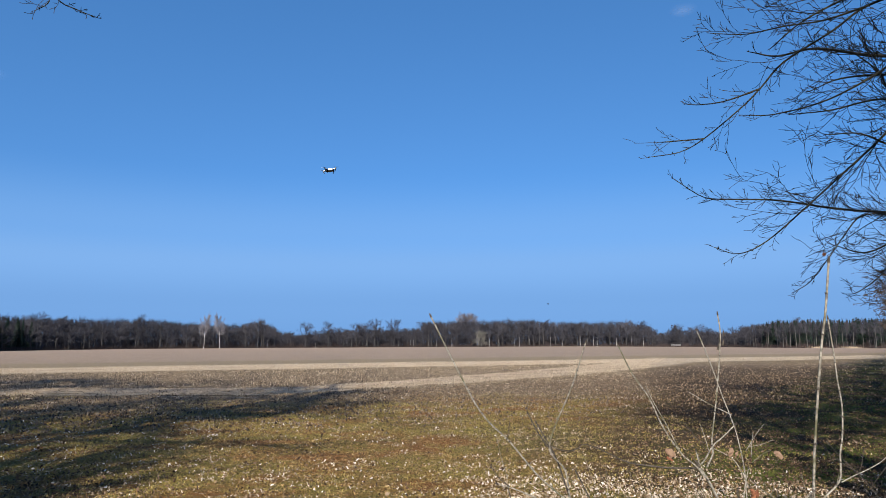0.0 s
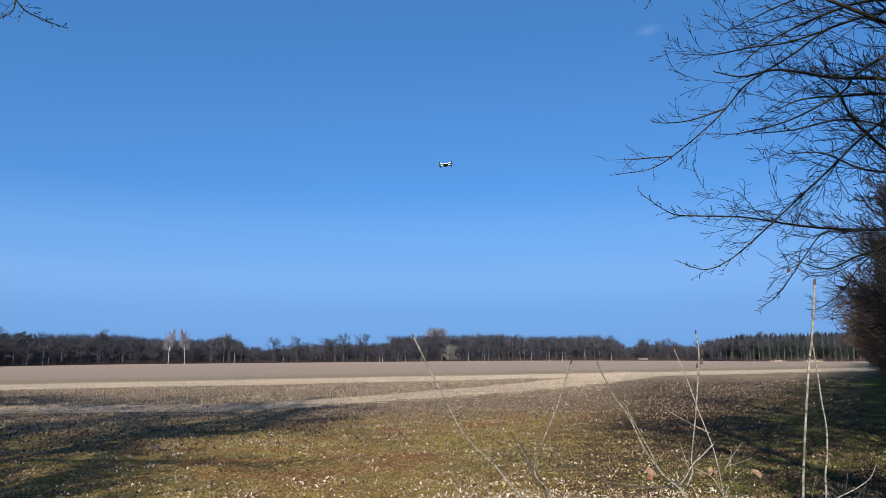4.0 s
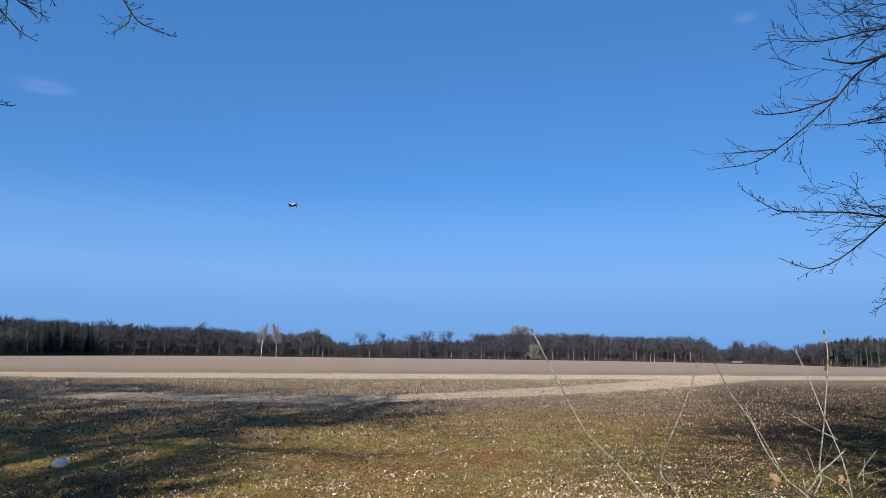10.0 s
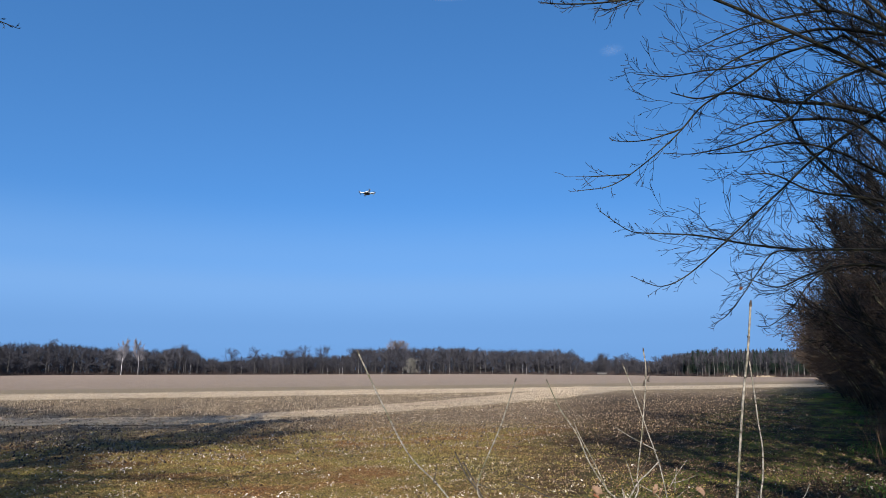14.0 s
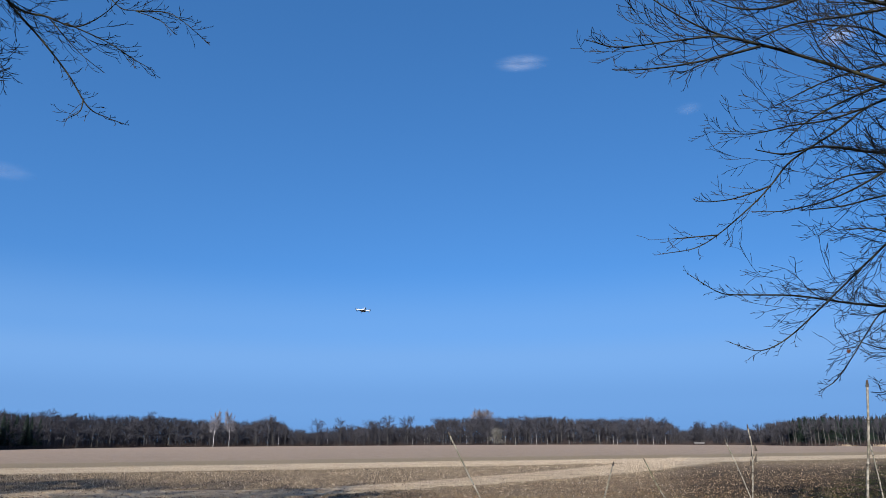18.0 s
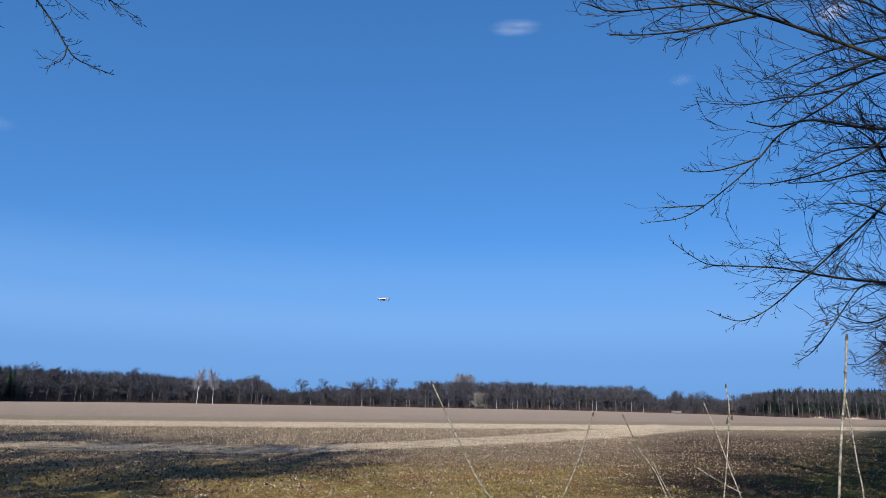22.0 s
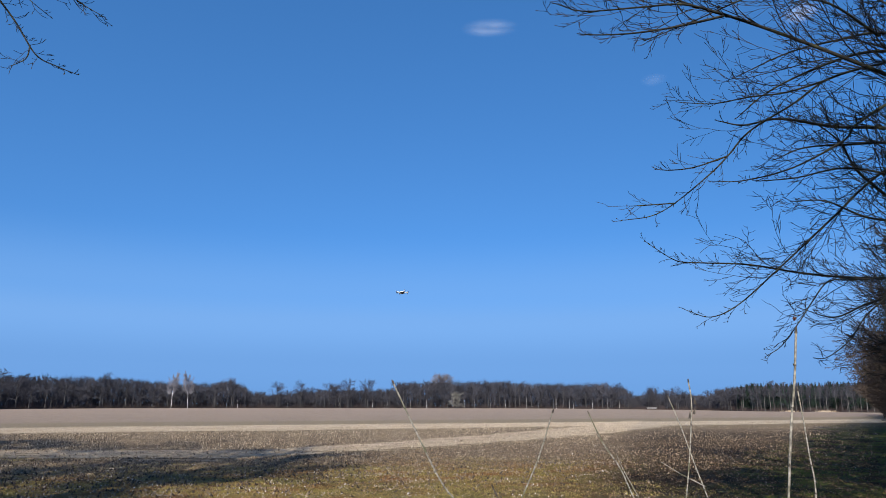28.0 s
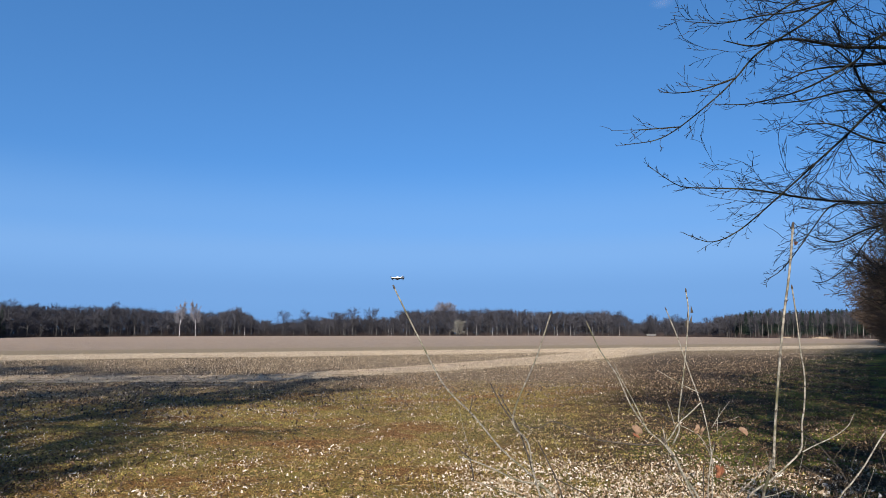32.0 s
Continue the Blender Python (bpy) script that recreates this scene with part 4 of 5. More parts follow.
# ---- the hedge that runs away along the right-hand side ----
def hedge_shrub(name, seed, stems, kids, twig_r, label):
    rng = random.Random(seed)
    root = tagged(new(name), label, "hedge shrub", "shrubs of the hedge")
    twigs = Soup()
    for k in range(stems):
        a, r = rng.uniform(0, 6.283), rng.uniform(0.05, 0.5)
        p = Vector((math.cos(a) * r, math.sin(a) * r, -0.05))
        d = Vector((math.cos(a) * 0.32, math.sin(a) * 0.32, 1)).normalized()
        soup, line, q = Soup(), [p.copy()], p.copy()
        length = rng.uniform(3.2, 5.0)
        for i in range(5):
            d = (d + jitter(rng, 0.13) + Vector((math.cos(a), math.sin(a), 0)) * 0.06).normalized()
            q = q + d * (length / 5)
            line.append(q.copy())
        soup.tube(line, rng.uniform(0.022, 0.045), 0.006, 5)
        part("stem", soup, HEDGE_STEM if k % 2 else BARK, root)
        for i in range(kids * 4):
            f = 0.3 + 4.7 * (i + rng.random()) / (kids * 4)
            j = min(int(f), 4)
            nd = ((line[j + 1] - line[j]).normalized() + jitter(rng, 1.0)).normalized()
            grow(twigs, line[j].lerp(line[j + 1], f - j), nd, rng.uniform(0.5, 1.25), 0.008, 2, kids, 0.75, 0.03, rng, 0.25, 2, 0.5, twig_r)
    tagged(part("spray", twigs, HEDGE_TWIG, root), kind="stuff")
    return root


HEDGE_FOOT, HEDGE_WAY = Vector((8.6, 10.6, 0)), Vector((math.sin(radians(31.5)), math.cos(radians(31.5)), 0))


def build_hedge():
    rng = random.Random(17)
    near = [hedge_shrub("hawthorn", 3, 15, 5, 0.0042, "dense bare reddish-brown hedge shrub"), hedge_shrub("hawthorn", 4, 15, 5, 0.0042, "dense bare reddish-brown hedge shrub")]
    far = [hedge_shrub("hawthorn", 6, 11, 4, 0.012, "dense bare reddish-brown hedge shrub"), hedge_shrub("hawthorn", 8, 11, 4, 0.012, "dense bare reddish-brown hedge shrub")]
    side = Vector((HEDGE_WAY.y, -HEDGE_WAY.x, 0))
    s = 1.5
    while s < 150:
        close = s < 24
        for lane in ((0.9, 2.8) if s < 60 else (1.2,)):
            kind = rng.choice(near if close else far)
            p = HEDGE_FOOT + HEDGE_WAY * (s + rng.uniform(-0.4, 0.4)) + side * (lane + rng.uniform(-0.3, 0.3))
            k = rng.uniform(0.85, 1.15) * (1.15 if lane > 2 else 0.95) * (1.25 if s > 30 else 1)
            m = pose(p.x, p.y, ground_z(p.x, p.y), 0, 0, rng.uniform(0, 360)) @ Matrix.Scale(k, 4)
            put(kind, m)
        s += 1.7 if close else 2.6


build_hedge()


# ---- a few thin clouds high over the far field ----
def cloud_material():
    mat = bpy.data.materials.new("thin_cloud")
    n, l, p = nodes_of(mat)
    vec = n.new("ShaderNodeTexCoord").outputs["Object"]
    flat = n.new("ShaderNodeVectorMath")
    flat.operation = "MULTIPLY"
    flat.inputs[1].default_value = (1, 0, 1)
    l.new(vec, flat.inputs[0])
    size = n.new("ShaderNodeVectorMath")
    size.operation = "LENGTH"
    l.new(flat.outputs[0], size.inputs[0])
    edge = step_node(n, l, size.outputs["Value"], 0.95, 0.1)
    squash = n.new("ShaderNodeVectorMath")
    squash.operation = "MULTIPLY"
    squash.inputs[1].default_value = (1.0, 0.2, 1.0)
    l.new(vec, squash.inputs[0])
    wisps = step_node(n, l, noise_node(n, l, squash.outputs[0], 1.3, 6, 0.6), 0.0, 0.9)
    veil = n.new("ShaderNodeBsdfTransparent")
    mix = n.new("ShaderNodeMixShader")
    p.inputs["Base Color"].default_value, p.inputs["Roughness"].default_value = (0.9, 0.9, 0.9, 1), 1.0
    thick = n.new("ShaderNodeObjectInfo").outputs["Color"]
    sep = n.new("ShaderNodeSeparateColor")
    l.new(thick, sep.inputs[0])
    l.new(math_node(n, l, "MULTIPLY", math_node(n, l, "MULTIPLY", edge, wisps), sep.outputs[0]), mix.inputs[0])
    l.new(veil.outputs[0], mix.inputs[1])
    l.new(p.outputs[0], mix.inputs[2])
    l.new(mix.outputs[0], n["Material Output"].inputs["Surface"])
    return mat


def build_clouds():
    mat = cloud_material()
    for x, y, z, w, h, thick in ((201, 2592, 1552, 140, 44, 0.10), (834, 2463, 1251, 62, 30, 0.03), (-1602, 2048, 892, 130, 40, 0.05), (1539, 2095, 1523, 200, 110, 0.4), (1318, 2241, 1408, 78, 44, 0.2)):
        bm = bmesh.new()
        bmesh.ops.create_icosphere(bm, subdivisions=4, radius=1.0)
        for v in bm.verts:
            v.co *= 1 + 0.12 * noise.noise(v.co * 2.0 + Vector((x, 0, 0)))
        me = bpy.data.meshes.new("cloud")
        bm.to_mesh(me)
        bm.free()
        me.polygons.foreach_set("use_smooth", [True] * len(me.polygons))
        me.materials.append(mat)
        ob = tagged(new("cloud", me), "small thin white cloud in a clear blue sky", "cloud", "clouds")
        ob.matrix_basis = pose(x, y, z, math.degrees(math.atan2(z, math.hypot(x, y))), 0, -math.degrees(math.atan2(x, y))) @ Matrix.Diagonal((w, w * 0.5, h, 1))
        ob.color = (thick, thick, thick, 1)
        ob.visible_shadow = False


build_clouds()


# ---- the bare shrubs before the camera ----
def cane(root, pts, r0, r1, mat, rng, foot=None, knots=True, side=0, name="cane", label=""):
    """A cane from its foot to its tip, with swollen nodes and a bud."""
    pts = [Vector(p) for p in pts]
    if foot:
        last, way = pts[-1], pts[-1] - pts[-2]
        for k in (0.1, 0.22, 0.45, 0.7, 1.0):
            pts.append((last + way.normalized() * 0.25 * k).lerp(Vector(foot), k ** 1.4))
    line = spline(list(reversed(pts)), 6)
    soup = Soup()
    soup.tube(line, r0, r1, 8, 0.9)
    stem = part(name, soup, mat, root, label, smooth=True)
    if knots:
        n = len(line)
        for i in range(max(2, n // 3), n, 6):
            nodes = Soup()
            d = (line[min(i + 1, n - 1)] - line[i - 1]).normalized()
            r = r0 + (r1 - r0) * i / n
            nodes.tube([line[i] - d * r * 1.6, line[i], line[i] + d * r * 1.6], r * 0.9, r * 0.9, 6)
            nodes.v[-12:-6] = [line[i] + (v - line[i]) * 1.28 for v in nodes.v[-12:-6]]
            s = d.orthogonal().normalized()
            s.rotate(Matrix.Rotation(rng.uniform(0, 6.28), 3, d))
            nodes.cone(line[i] + s * r, line[i] + s * r * 2.6 + d * r * 2.2, r * 0.7)
            part("bud", nodes, CANE_DARK, stem)
    tip = Soup()
    d = (line[-1] - line[-2]).normalized()
    tip.tube([line[-1] - d * r1, line[-1] + d * r1 * 2, line[-1] + d * r1 * 5], r1 * 1.5, r1 * 0.8, 7)
    tip.cone(line[-1], line[-1] + d * r1 * 4 + d.orthogonal() * r1 * 2.5, r1 * 0.8)
    part("tip_bud", tip, CANE_DARK, stem)
    for k in range(side):
        i = rng.randrange(len(line) // 3, len(line) - 2)
        twig = Soup()
        nd = ((line[i + 1] - line[i]).normalized() + jitter(rng, 0.8)).normalized()
        grow(twig, line[i], nd, rng.uniform(0.06, 0.18), r1 * 0.7, 1, 2, 0.6, 0.05, rng, 0.15, 4, 0.6, 0.0007, False)
        part("twig", twig, CANE_DARK, stem)
    return stem


def curled_leaves(root, place, count, size, mat, rng, label):
    """Withered leaves still hanging on a twig."""
    for k in range(count):
        soup = Soup()
        soup.crumpled(size * rng.uniform(0.8, 1.3), rng)
        ob = part("withered_leaf", soup, mat, root, label)
        ob.matrix_basis = Matrix.Translation(Vector(place) + jitter(rng, size * 0.35)) @ Euler((rng.uniform(0, 6.28), rng.uniform(0, 6.28), rng.uniform(0, 6.28))).to_matrix().to_4x4()


def thicket(root, rng):
    """Thin twigs that fill the shrubs low down."""
    for i in range(14):
        foot = Vector((rng.uniform(0.50, 1.45), rng.uniform(1.6, 2.7), -0.02))
        lean = Vector((rng.gauss(0, 0.22), rng.gauss(0, 0.14), 0))
        top = rng.uniform(1.14, 1.34)
        pts = [foot + lean * 1.25 + Vector((0, 0, top)), foot + lean * 0.95 + Vector((rng.gauss(0, 0.03), 0, top * 0.8)), foot + lean * 0.45 + Vector((0, 0, top * 0.45)), foot]
        cane(root, pts, 0.0014, 0.0006, CANE if i % 3 else CANE_DARK, rng, side=1, knots=False)


def build_shrubs():
    rng = random.Random(23)
    root = tagged(new("shrub"), "bare brown shoots of a low shrub before the field", "shrub")
    cane(root, [(-0.11, 1.49, 1.70), (-0.06, 1.48, 1.60), (0.00, 1.47, 1.49), (0.06, 1.46, 1.43), (0.12, 1.45, 1.36), (0.18, 1.43, 1.31), (0.22, 1.41, 1.27), (0.28, 1.39, 1.19)], 0.00246, 0.00161, CANE, rng, foot=(0.55, 1.55, -0.02))
    cane(root, [(0.22, 1.40, 1.64), (0.19, 1.41, 1.55), (0.14, 1.41, 1.43), (0.17, 1.41, 1.38), (0.18, 1.41, 1.32), (0.20, 1.41, 1.25)], 0.0023, 0.00144, CANE, rng, foot=(0.55, 1.55, -0.02))
    cane(root, [(0.10, 1.45, 1.49), (0.12, 1.43, 1.45), (0.15, 1.41, 1.41)], 0.0019, 0.0012, CANE_DARK, rng)
    cane(root, [(0.115, 1.420, 1.473), (0.129, 1.420, 1.448), (0.141, 1.420, 1.428), (0.155, 1.420, 1.399), (0.168, 1.420, 1.360), (0.182, 1.420, 1.317)], 0.0020, 0.0012, CANE_DARK, rng, knots=False)
    cane(root, [(0.033, 1.420, 1.349), (0.056, 1.420, 1.343), (0.096, 1.420, 1.328), (0.148, 1.420, 1.304), (0.194, 1.420, 1.293), (0.227, 1.420, 1.265)], 0.0030, 0.0012, CANE, rng, foot=(0.55, 1.55, -0.02), knots=False)
    cane(root, [(0.019, 1.420, 1.385), (0.033, 1.420, 1.363), (0.056, 1.420, 1.344)], 0.0013, 0.0007, CANE_DARK, rng, knots=False)
    cane(root, [(0.058, 1.420, 1.473), (0.056, 1.420, 1.456), (0.051, 1.420, 1.437)], 0.0011, 0.0006, CANE_DARK, rng, knots=False)
    cane(root, [(0.053, 1.420, 1.344), (0.057, 1.420, 1.324), (0.059, 1.420, 1.304)], 0.0015, 0.0010, CANE_DARK, rng, knots=False)
    cane(root, [(0.059, 1.420, 1.302), (0.107, 1.420, 1.288), (0.159, 1.420, 1.268)], 0.0016, 0.0009, CANE, rng, foot=(0.55, 1.55, -0.02), knots=False)
    cane(root, [(0.195, 1.420, 1.373), (0.212, 1.420, 1.339), (0.227, 1.420, 1.306), (0.240, 1.420, 1.266)], 0.0024, 0.0013, CANE_DARK, rng, foot=(0.55, 1.55, -0.02), knots=False)
    cane(root, [(0.227, 1.420, 1.306), (0.259, 1.420, 1.290), (0.295, 1.420, 1.266)], 0.0020, 0.0011, CANE_DARK, rng, foot=(0.55, 1.55, -0.02), knots=False)
    cane(root, [(0.030, 1.420, 1.450), (0.041, 1.420, 1.399), (0.053, 1.420, 1.360)], 0.0007, 0.0005, CANE, rng, knots=False)
    root = tagged(new("shrub"), "leafless thin-stemmed shrub with a few withered leaves", "shrub")
    cane(root, [(0.43, 2.05, 1.63), (0.46, 2.02, 1.55), (0.50, 1.99, 1.48), (0.53, 1.97, 1.40), (0.57, 1.94, 1.33), (0.60, 1.91, 1.30), (0.63, 1.88, 1.25), (0.65, 1.86, 1.19), (0.68, 1.83, 1.11)], 0.00344, 0.0017, CANE, rng, foot=(0.8, 1.95, -0.02))
    cane(root, [(0.51, 2.06, 1.51), (0.52, 2.03, 1.47), (0.55, 2.00, 1.40), (0.58, 1.97, 1.32)], 0.0017, 0.0008, CANE, rng)
    cane(root, [(0.70, 1.96, 1.72), (0.70, 1.95, 1.65), (0.68, 1.95, 1.49), (0.66, 1.95, 1.37), (0.66, 1.95, 1.33), (0.64, 1.95, 1.29)], 0.00246, 0.00178, CANE, rng)
    cane(root, [(0.76, 2.33, 1.68), (0.78, 2.28, 1.58), (0.80, 2.24, 1.47), (0.81, 2.20, 1.40), (0.81, 2.16, 1.35), (0.81, 2.12, 1.26), (0.80, 2.09, 1.17), (0.78, 2.06, 1.05)], 0.00262, 0.0017, CANE, rng, foot=(0.8, 1.95, -0.02))
    cane(root, [(0.665, 2.15, 1.486), (0.725, 2.14, 1.449), (0.787, 2.13, 1.417)], 0.0019, 0.0010, CANE, rng)
    knot = Soup()
    for p in ((0.702, 1.955, 1.655), (0.706, 1.95, 1.640), (0.695, 1.955, 1.628), (0.712, 1.95, 1.668)):
        knot.cone(Vector(p) - Vector((0, 0, 0.010)), Vector(p) + Vector((rng.gauss(0, 0.004), 0, 0.012)), 0.0052)
    part("withered_bud", knot, CANE_DARK, root, "shrivelled dark buds on a shoot")
    cane(root, [(0.725, 1.950, 1.407), (0.691, 1.950, 1.375), (0.662, 1.950, 1.351), (0.637, 1.950, 1.313), (0.619, 1.950, 1.295)], 0.0026, 0.0018, CANE, rng, knots=False)
    cane(root, [(0.614, 1.950, 1.335), (0.618, 1.950, 1.313), (0.620, 1.950, 1.295)], 0.0020, 0.0015, CANE, rng, knots=False)
    cane(root, [(0.619, 1.950, 1.295), (0.645, 1.950, 1.252), (0.670, 1.950, 1.201), (0.708, 1.950, 1.142)], 0.0045, 0.0036, CANE, rng, foot=(0.8, 1.95, -0.02), knots=False)
    cane(root, [(0.212, 1.950, 1.348), (0.244, 1.950, 1.337), (0.276, 1.950, 1.340), (0.300, 1.950, 1.354), (0.340, 1.950, 1.343), (0.418, 1.950, 1.307), (0.473, 1.950, 1.297), (0.544, 1.950, 1.290), (0.615, 1.950, 1.290)], 0.0026, 0.0012, CANE_DARK, rng, knots=False)
    cane(root, [(0.628, 1.950, 1.413), (0.640, 1.950, 1.375), (0.649, 1.950, 1.337)], 0.0013, 0.0008, CANE, rng, knots=False)
    cane(root, [(0.585, 1.950, 1.413), (0.614, 1.950, 1.375), (0.641, 1.950, 1.337)], 0.0011, 0.0006, CANE_DARK, rng, knots=False)
    cane(root, [(0.580, 1.950, 1.391), (0.645, 1.950, 1.355)], 0.0008, 0.0005, CANE_DARK, rng, knots=False)
    cane(root, [(0.662, 1.950, 1.344), (0.692, 1.950, 1.329), (0.716, 1.950, 1.313), (0.734, 1.950, 1.285), (0.754, 1.950, 1.236)], 0.0018, 0.0011, CANE, rng, knots=False)
    cane(root, [(0.696, 1.950, 1.425), (0.679, 1.950, 1.391), (0.665, 1.950, 1.369)], 0.0015, 0.0008, CANE_DARK, rng, knots=False)
    cane(root, [(0.807, 1.950, 1.410), (0.778, 1.950, 1.375), (0.752, 1.950, 1.336)], 0.0012, 0.0007, CANE, rng, knots=False)
    cane(root, [(0.776, 1.950, 1.391), (0.769, 1.950, 1.355), (0.766, 1.950, 1.319)], 0.0011, 0.0006, CANE, rng, knots=False)
    cane(root, [(0.830, 1.950, 1.367), (0.798, 1.950, 1.355), (0.761, 1.950, 1.347)], 0.0009, 0.0005, CANE, rng, knots=False)
    cane(root, [(0.822, 1.950, 1.338), (0.796, 1.950, 1.327), (0.767, 1.950, 1.304)], 0.0009, 0.0005, CANE, rng, knots=False)
    cane(root, [(0.756, 1.950, 1.289), (0.745, 1.950, 1.247), (0.736, 1.950, 1.194), (0.732, 1.950, 1.142)], 0.0022, 0.0016, CANE, rng, foot=(0.8, 1.95, -0.02), knots=False)
    cane(root, [(0.723, 1.950, 1.227), (0.719, 1.950, 1.142)], 0.0020, 0.0015, CANE_DARK, rng, foot=(0.8, 1.95, -0.02), knots=False)
    cane(root, [(0.758, 1.950, 1.258), (0.791, 1.950, 1.230), (0.828, 1.950, 1.206)], 0.0016, 0.0009, CANE, rng, knots=False)
    cane(root, [(0.852, 1.950, 1.270), (0.836, 1.950, 1.242), (0.827, 1.950, 1.201)], 0.0011, 0.0007, CANE_DARK, rng, knots=False)
    cane(root, [(0.862, 1.950, 1.255), (0.865, 1.950, 1.201), (0.870, 1.950, 1.178)], 0.0011, 0.0006, CANE_DARK, rng, knots=False)
    cane(root, [(0.827, 1.950, 1.252), (0.812, 1.950, 1.212)], 0.0009, 0.0006, CANE, rng, knots=False)
    cane(root, [(0.590, 1.950, 1.258), (0.617, 1.950, 1.217), (0.647, 1.950, 1.175)], 0.0011, 0.0006, CANE_DARK, rng, knots=False)
    cane(root, [(0.637, 1.950, 1.240), (0.660, 1.950, 1.194), (0.680, 1.950, 1.148)], 0.0009, 0.0006, CANE_DARK, rng, knots=False)
    thicket(root, rng)
    curled_leaves(root, (0.537, 1.930, 1.339), 2, 0.030, CURLED, rng, "withered tan leaf")
    curled_leaves(root, (0.814, 1.880, 1.334), 2, 0.028, CURLED, rng, "withered tan leaf")
    curled_leaves(root, (0.713, 1.930, 1.328), 2, 0.022, CURLED, rng, "withered tan leaf")
    curled_leaves(root, (0.527, 1.930, 1.319), 1, 0.02, RUST_LEAF, rng, "withered rust-brown leaf")
    curled_leaves(root, (0.761, 1.930, 1.219), 5, 0.022, RUST_LEAF, rng, "withered rust-brown leaf")
    root = tagged(new("shrub"), "two upright pale shoots among thin twigs", "shrub")
    cane(root, [(0.551, 1.050, 1.766), (0.540, 1.050, 1.690), (0.528, 1.050, 1.627), (0.514, 1.050, 1.534), (0.504, 1.050, 1.458), (0.498, 1.050, 1.399), (0.496, 1.050, 1.409), (0.495, 1.065, 1.377), (0.493, 1.080, 1.345)], 0.0029, 0.0017, CANE, rng, foot=(0.62, 1.25, -0.02))
    cane(root, [(0.620, 1.200, 1.680), (0.625, 1.200, 1.621), (0.628, 1.200, 1.568), (0.632, 1.200, 1.525), (0.628, 1.200, 1.473), (0.622, 1.200, 1.444), (0.618, 1.200, 1.401), (0.594, 1.200, 1.375), (0.563, 1.200, 1.349), (0.517, 1.200, 1.315)], 0.0024, 0.0012, CANE, rng, foot=(0.62, 1.25, -0.02))
    cane(root, [(0.714, 1.200, 1.461), (0.701, 1.200, 1.439), (0.676, 1.200, 1.422), (0.640, 1.200, 1.406), (0.620, 1.200, 1.396)], 0.0013, 0.0005, CANE, rng, knots=False)
    cane(root, [(0.663, 1.200, 1.453), (0.657, 1.200, 1.425), (0.650, 1.200, 1.410)], 0.0007, 0.0005, CANE_DARK, rng, knots=False)
    cane(root, [(0.803, 1.600, 1.408), (0.833, 1.600, 1.373), (0.866, 1.600, 1.339), (0.905, 1.600, 1.291), (0.926, 1.600, 1.253), (0.945, 1.600, 1.221)], 0.0013, 0.0008, CANE_DARK, rng, foot=(0.62, 1.25, -0.02), knots=False)
    cane(root, [(0.795, 1.600, 1.395), (0.826, 1.600, 1.367), (0.861, 1.600, 1.344)], 0.0009, 0.0005, CANE_DARK, rng, knots=False)
    cane(root, [(0.830, 1.300, 1.418), (0.811, 1.300, 1.392), (0.785, 1.300, 1.354), (0.759, 1.300, 1.323), (0.733, 1.300, 1.292)], 0.0018, 0.0014, CANE, rng, foot=(0.62, 1.25, -0.02), knots=False)
    cane(root, [(0.589, 1.250, 1.366), (0.567, 1.250, 1.350), (0.532, 1.250, 1.321), (0.519, 1.250, 1.303)], 0.0013, 0.0009, CANE, rng, foot=(0.62, 1.25, -0.02), knots=False)
    cane(root, [(0.692, 1.300, 1.354), (0.678, 1.300, 1.328), (0.667, 1.300, 1.318)], 0.0007, 0.0005, CANE_DARK, rng, knots=False)
    cane(root, [(0.621, 1.250, 1.324), (0.590, 1.250, 1.313), (0.564, 1.250, 1.301)], 0.0012, 0.0007, CANE, rng, foot=(0.62, 1.25, -0.02), knots=False)
    cane(root, [(0.704, 1.400, 1.349), (0.731, 1.400, 1.329), (0.758, 1.400, 1.313)], 0.0007, 0.0005, CANE_DARK, rng, knots=False)
    cane(root, [(0.872, 1.500, 1.369), (0.852, 1.500, 1.346), (0.838, 1.500, 1.328)], 0.0007, 0.0005, CANE_DARK, rng, knots=False)
    cane(root, [(0.932, 1.500, 1.393), (0.943, 1.500, 1.345), (0.950, 1.500, 1.310)], 0.0008, 0.0005, CANE_DARK, rng, knots=False)

build_shrubs()
curled_leaves(maple, (4.54, 8.73, 2.74), 5, 0.045, RUST_LEAF, random.Random(3), "withered rust-brown leaf")


# ---- litter and low growth on the ground ----
def in_view(x, y):
    return y > 3.5 and -0.98 * y - 1 < x < 0.80 * y + 1.5


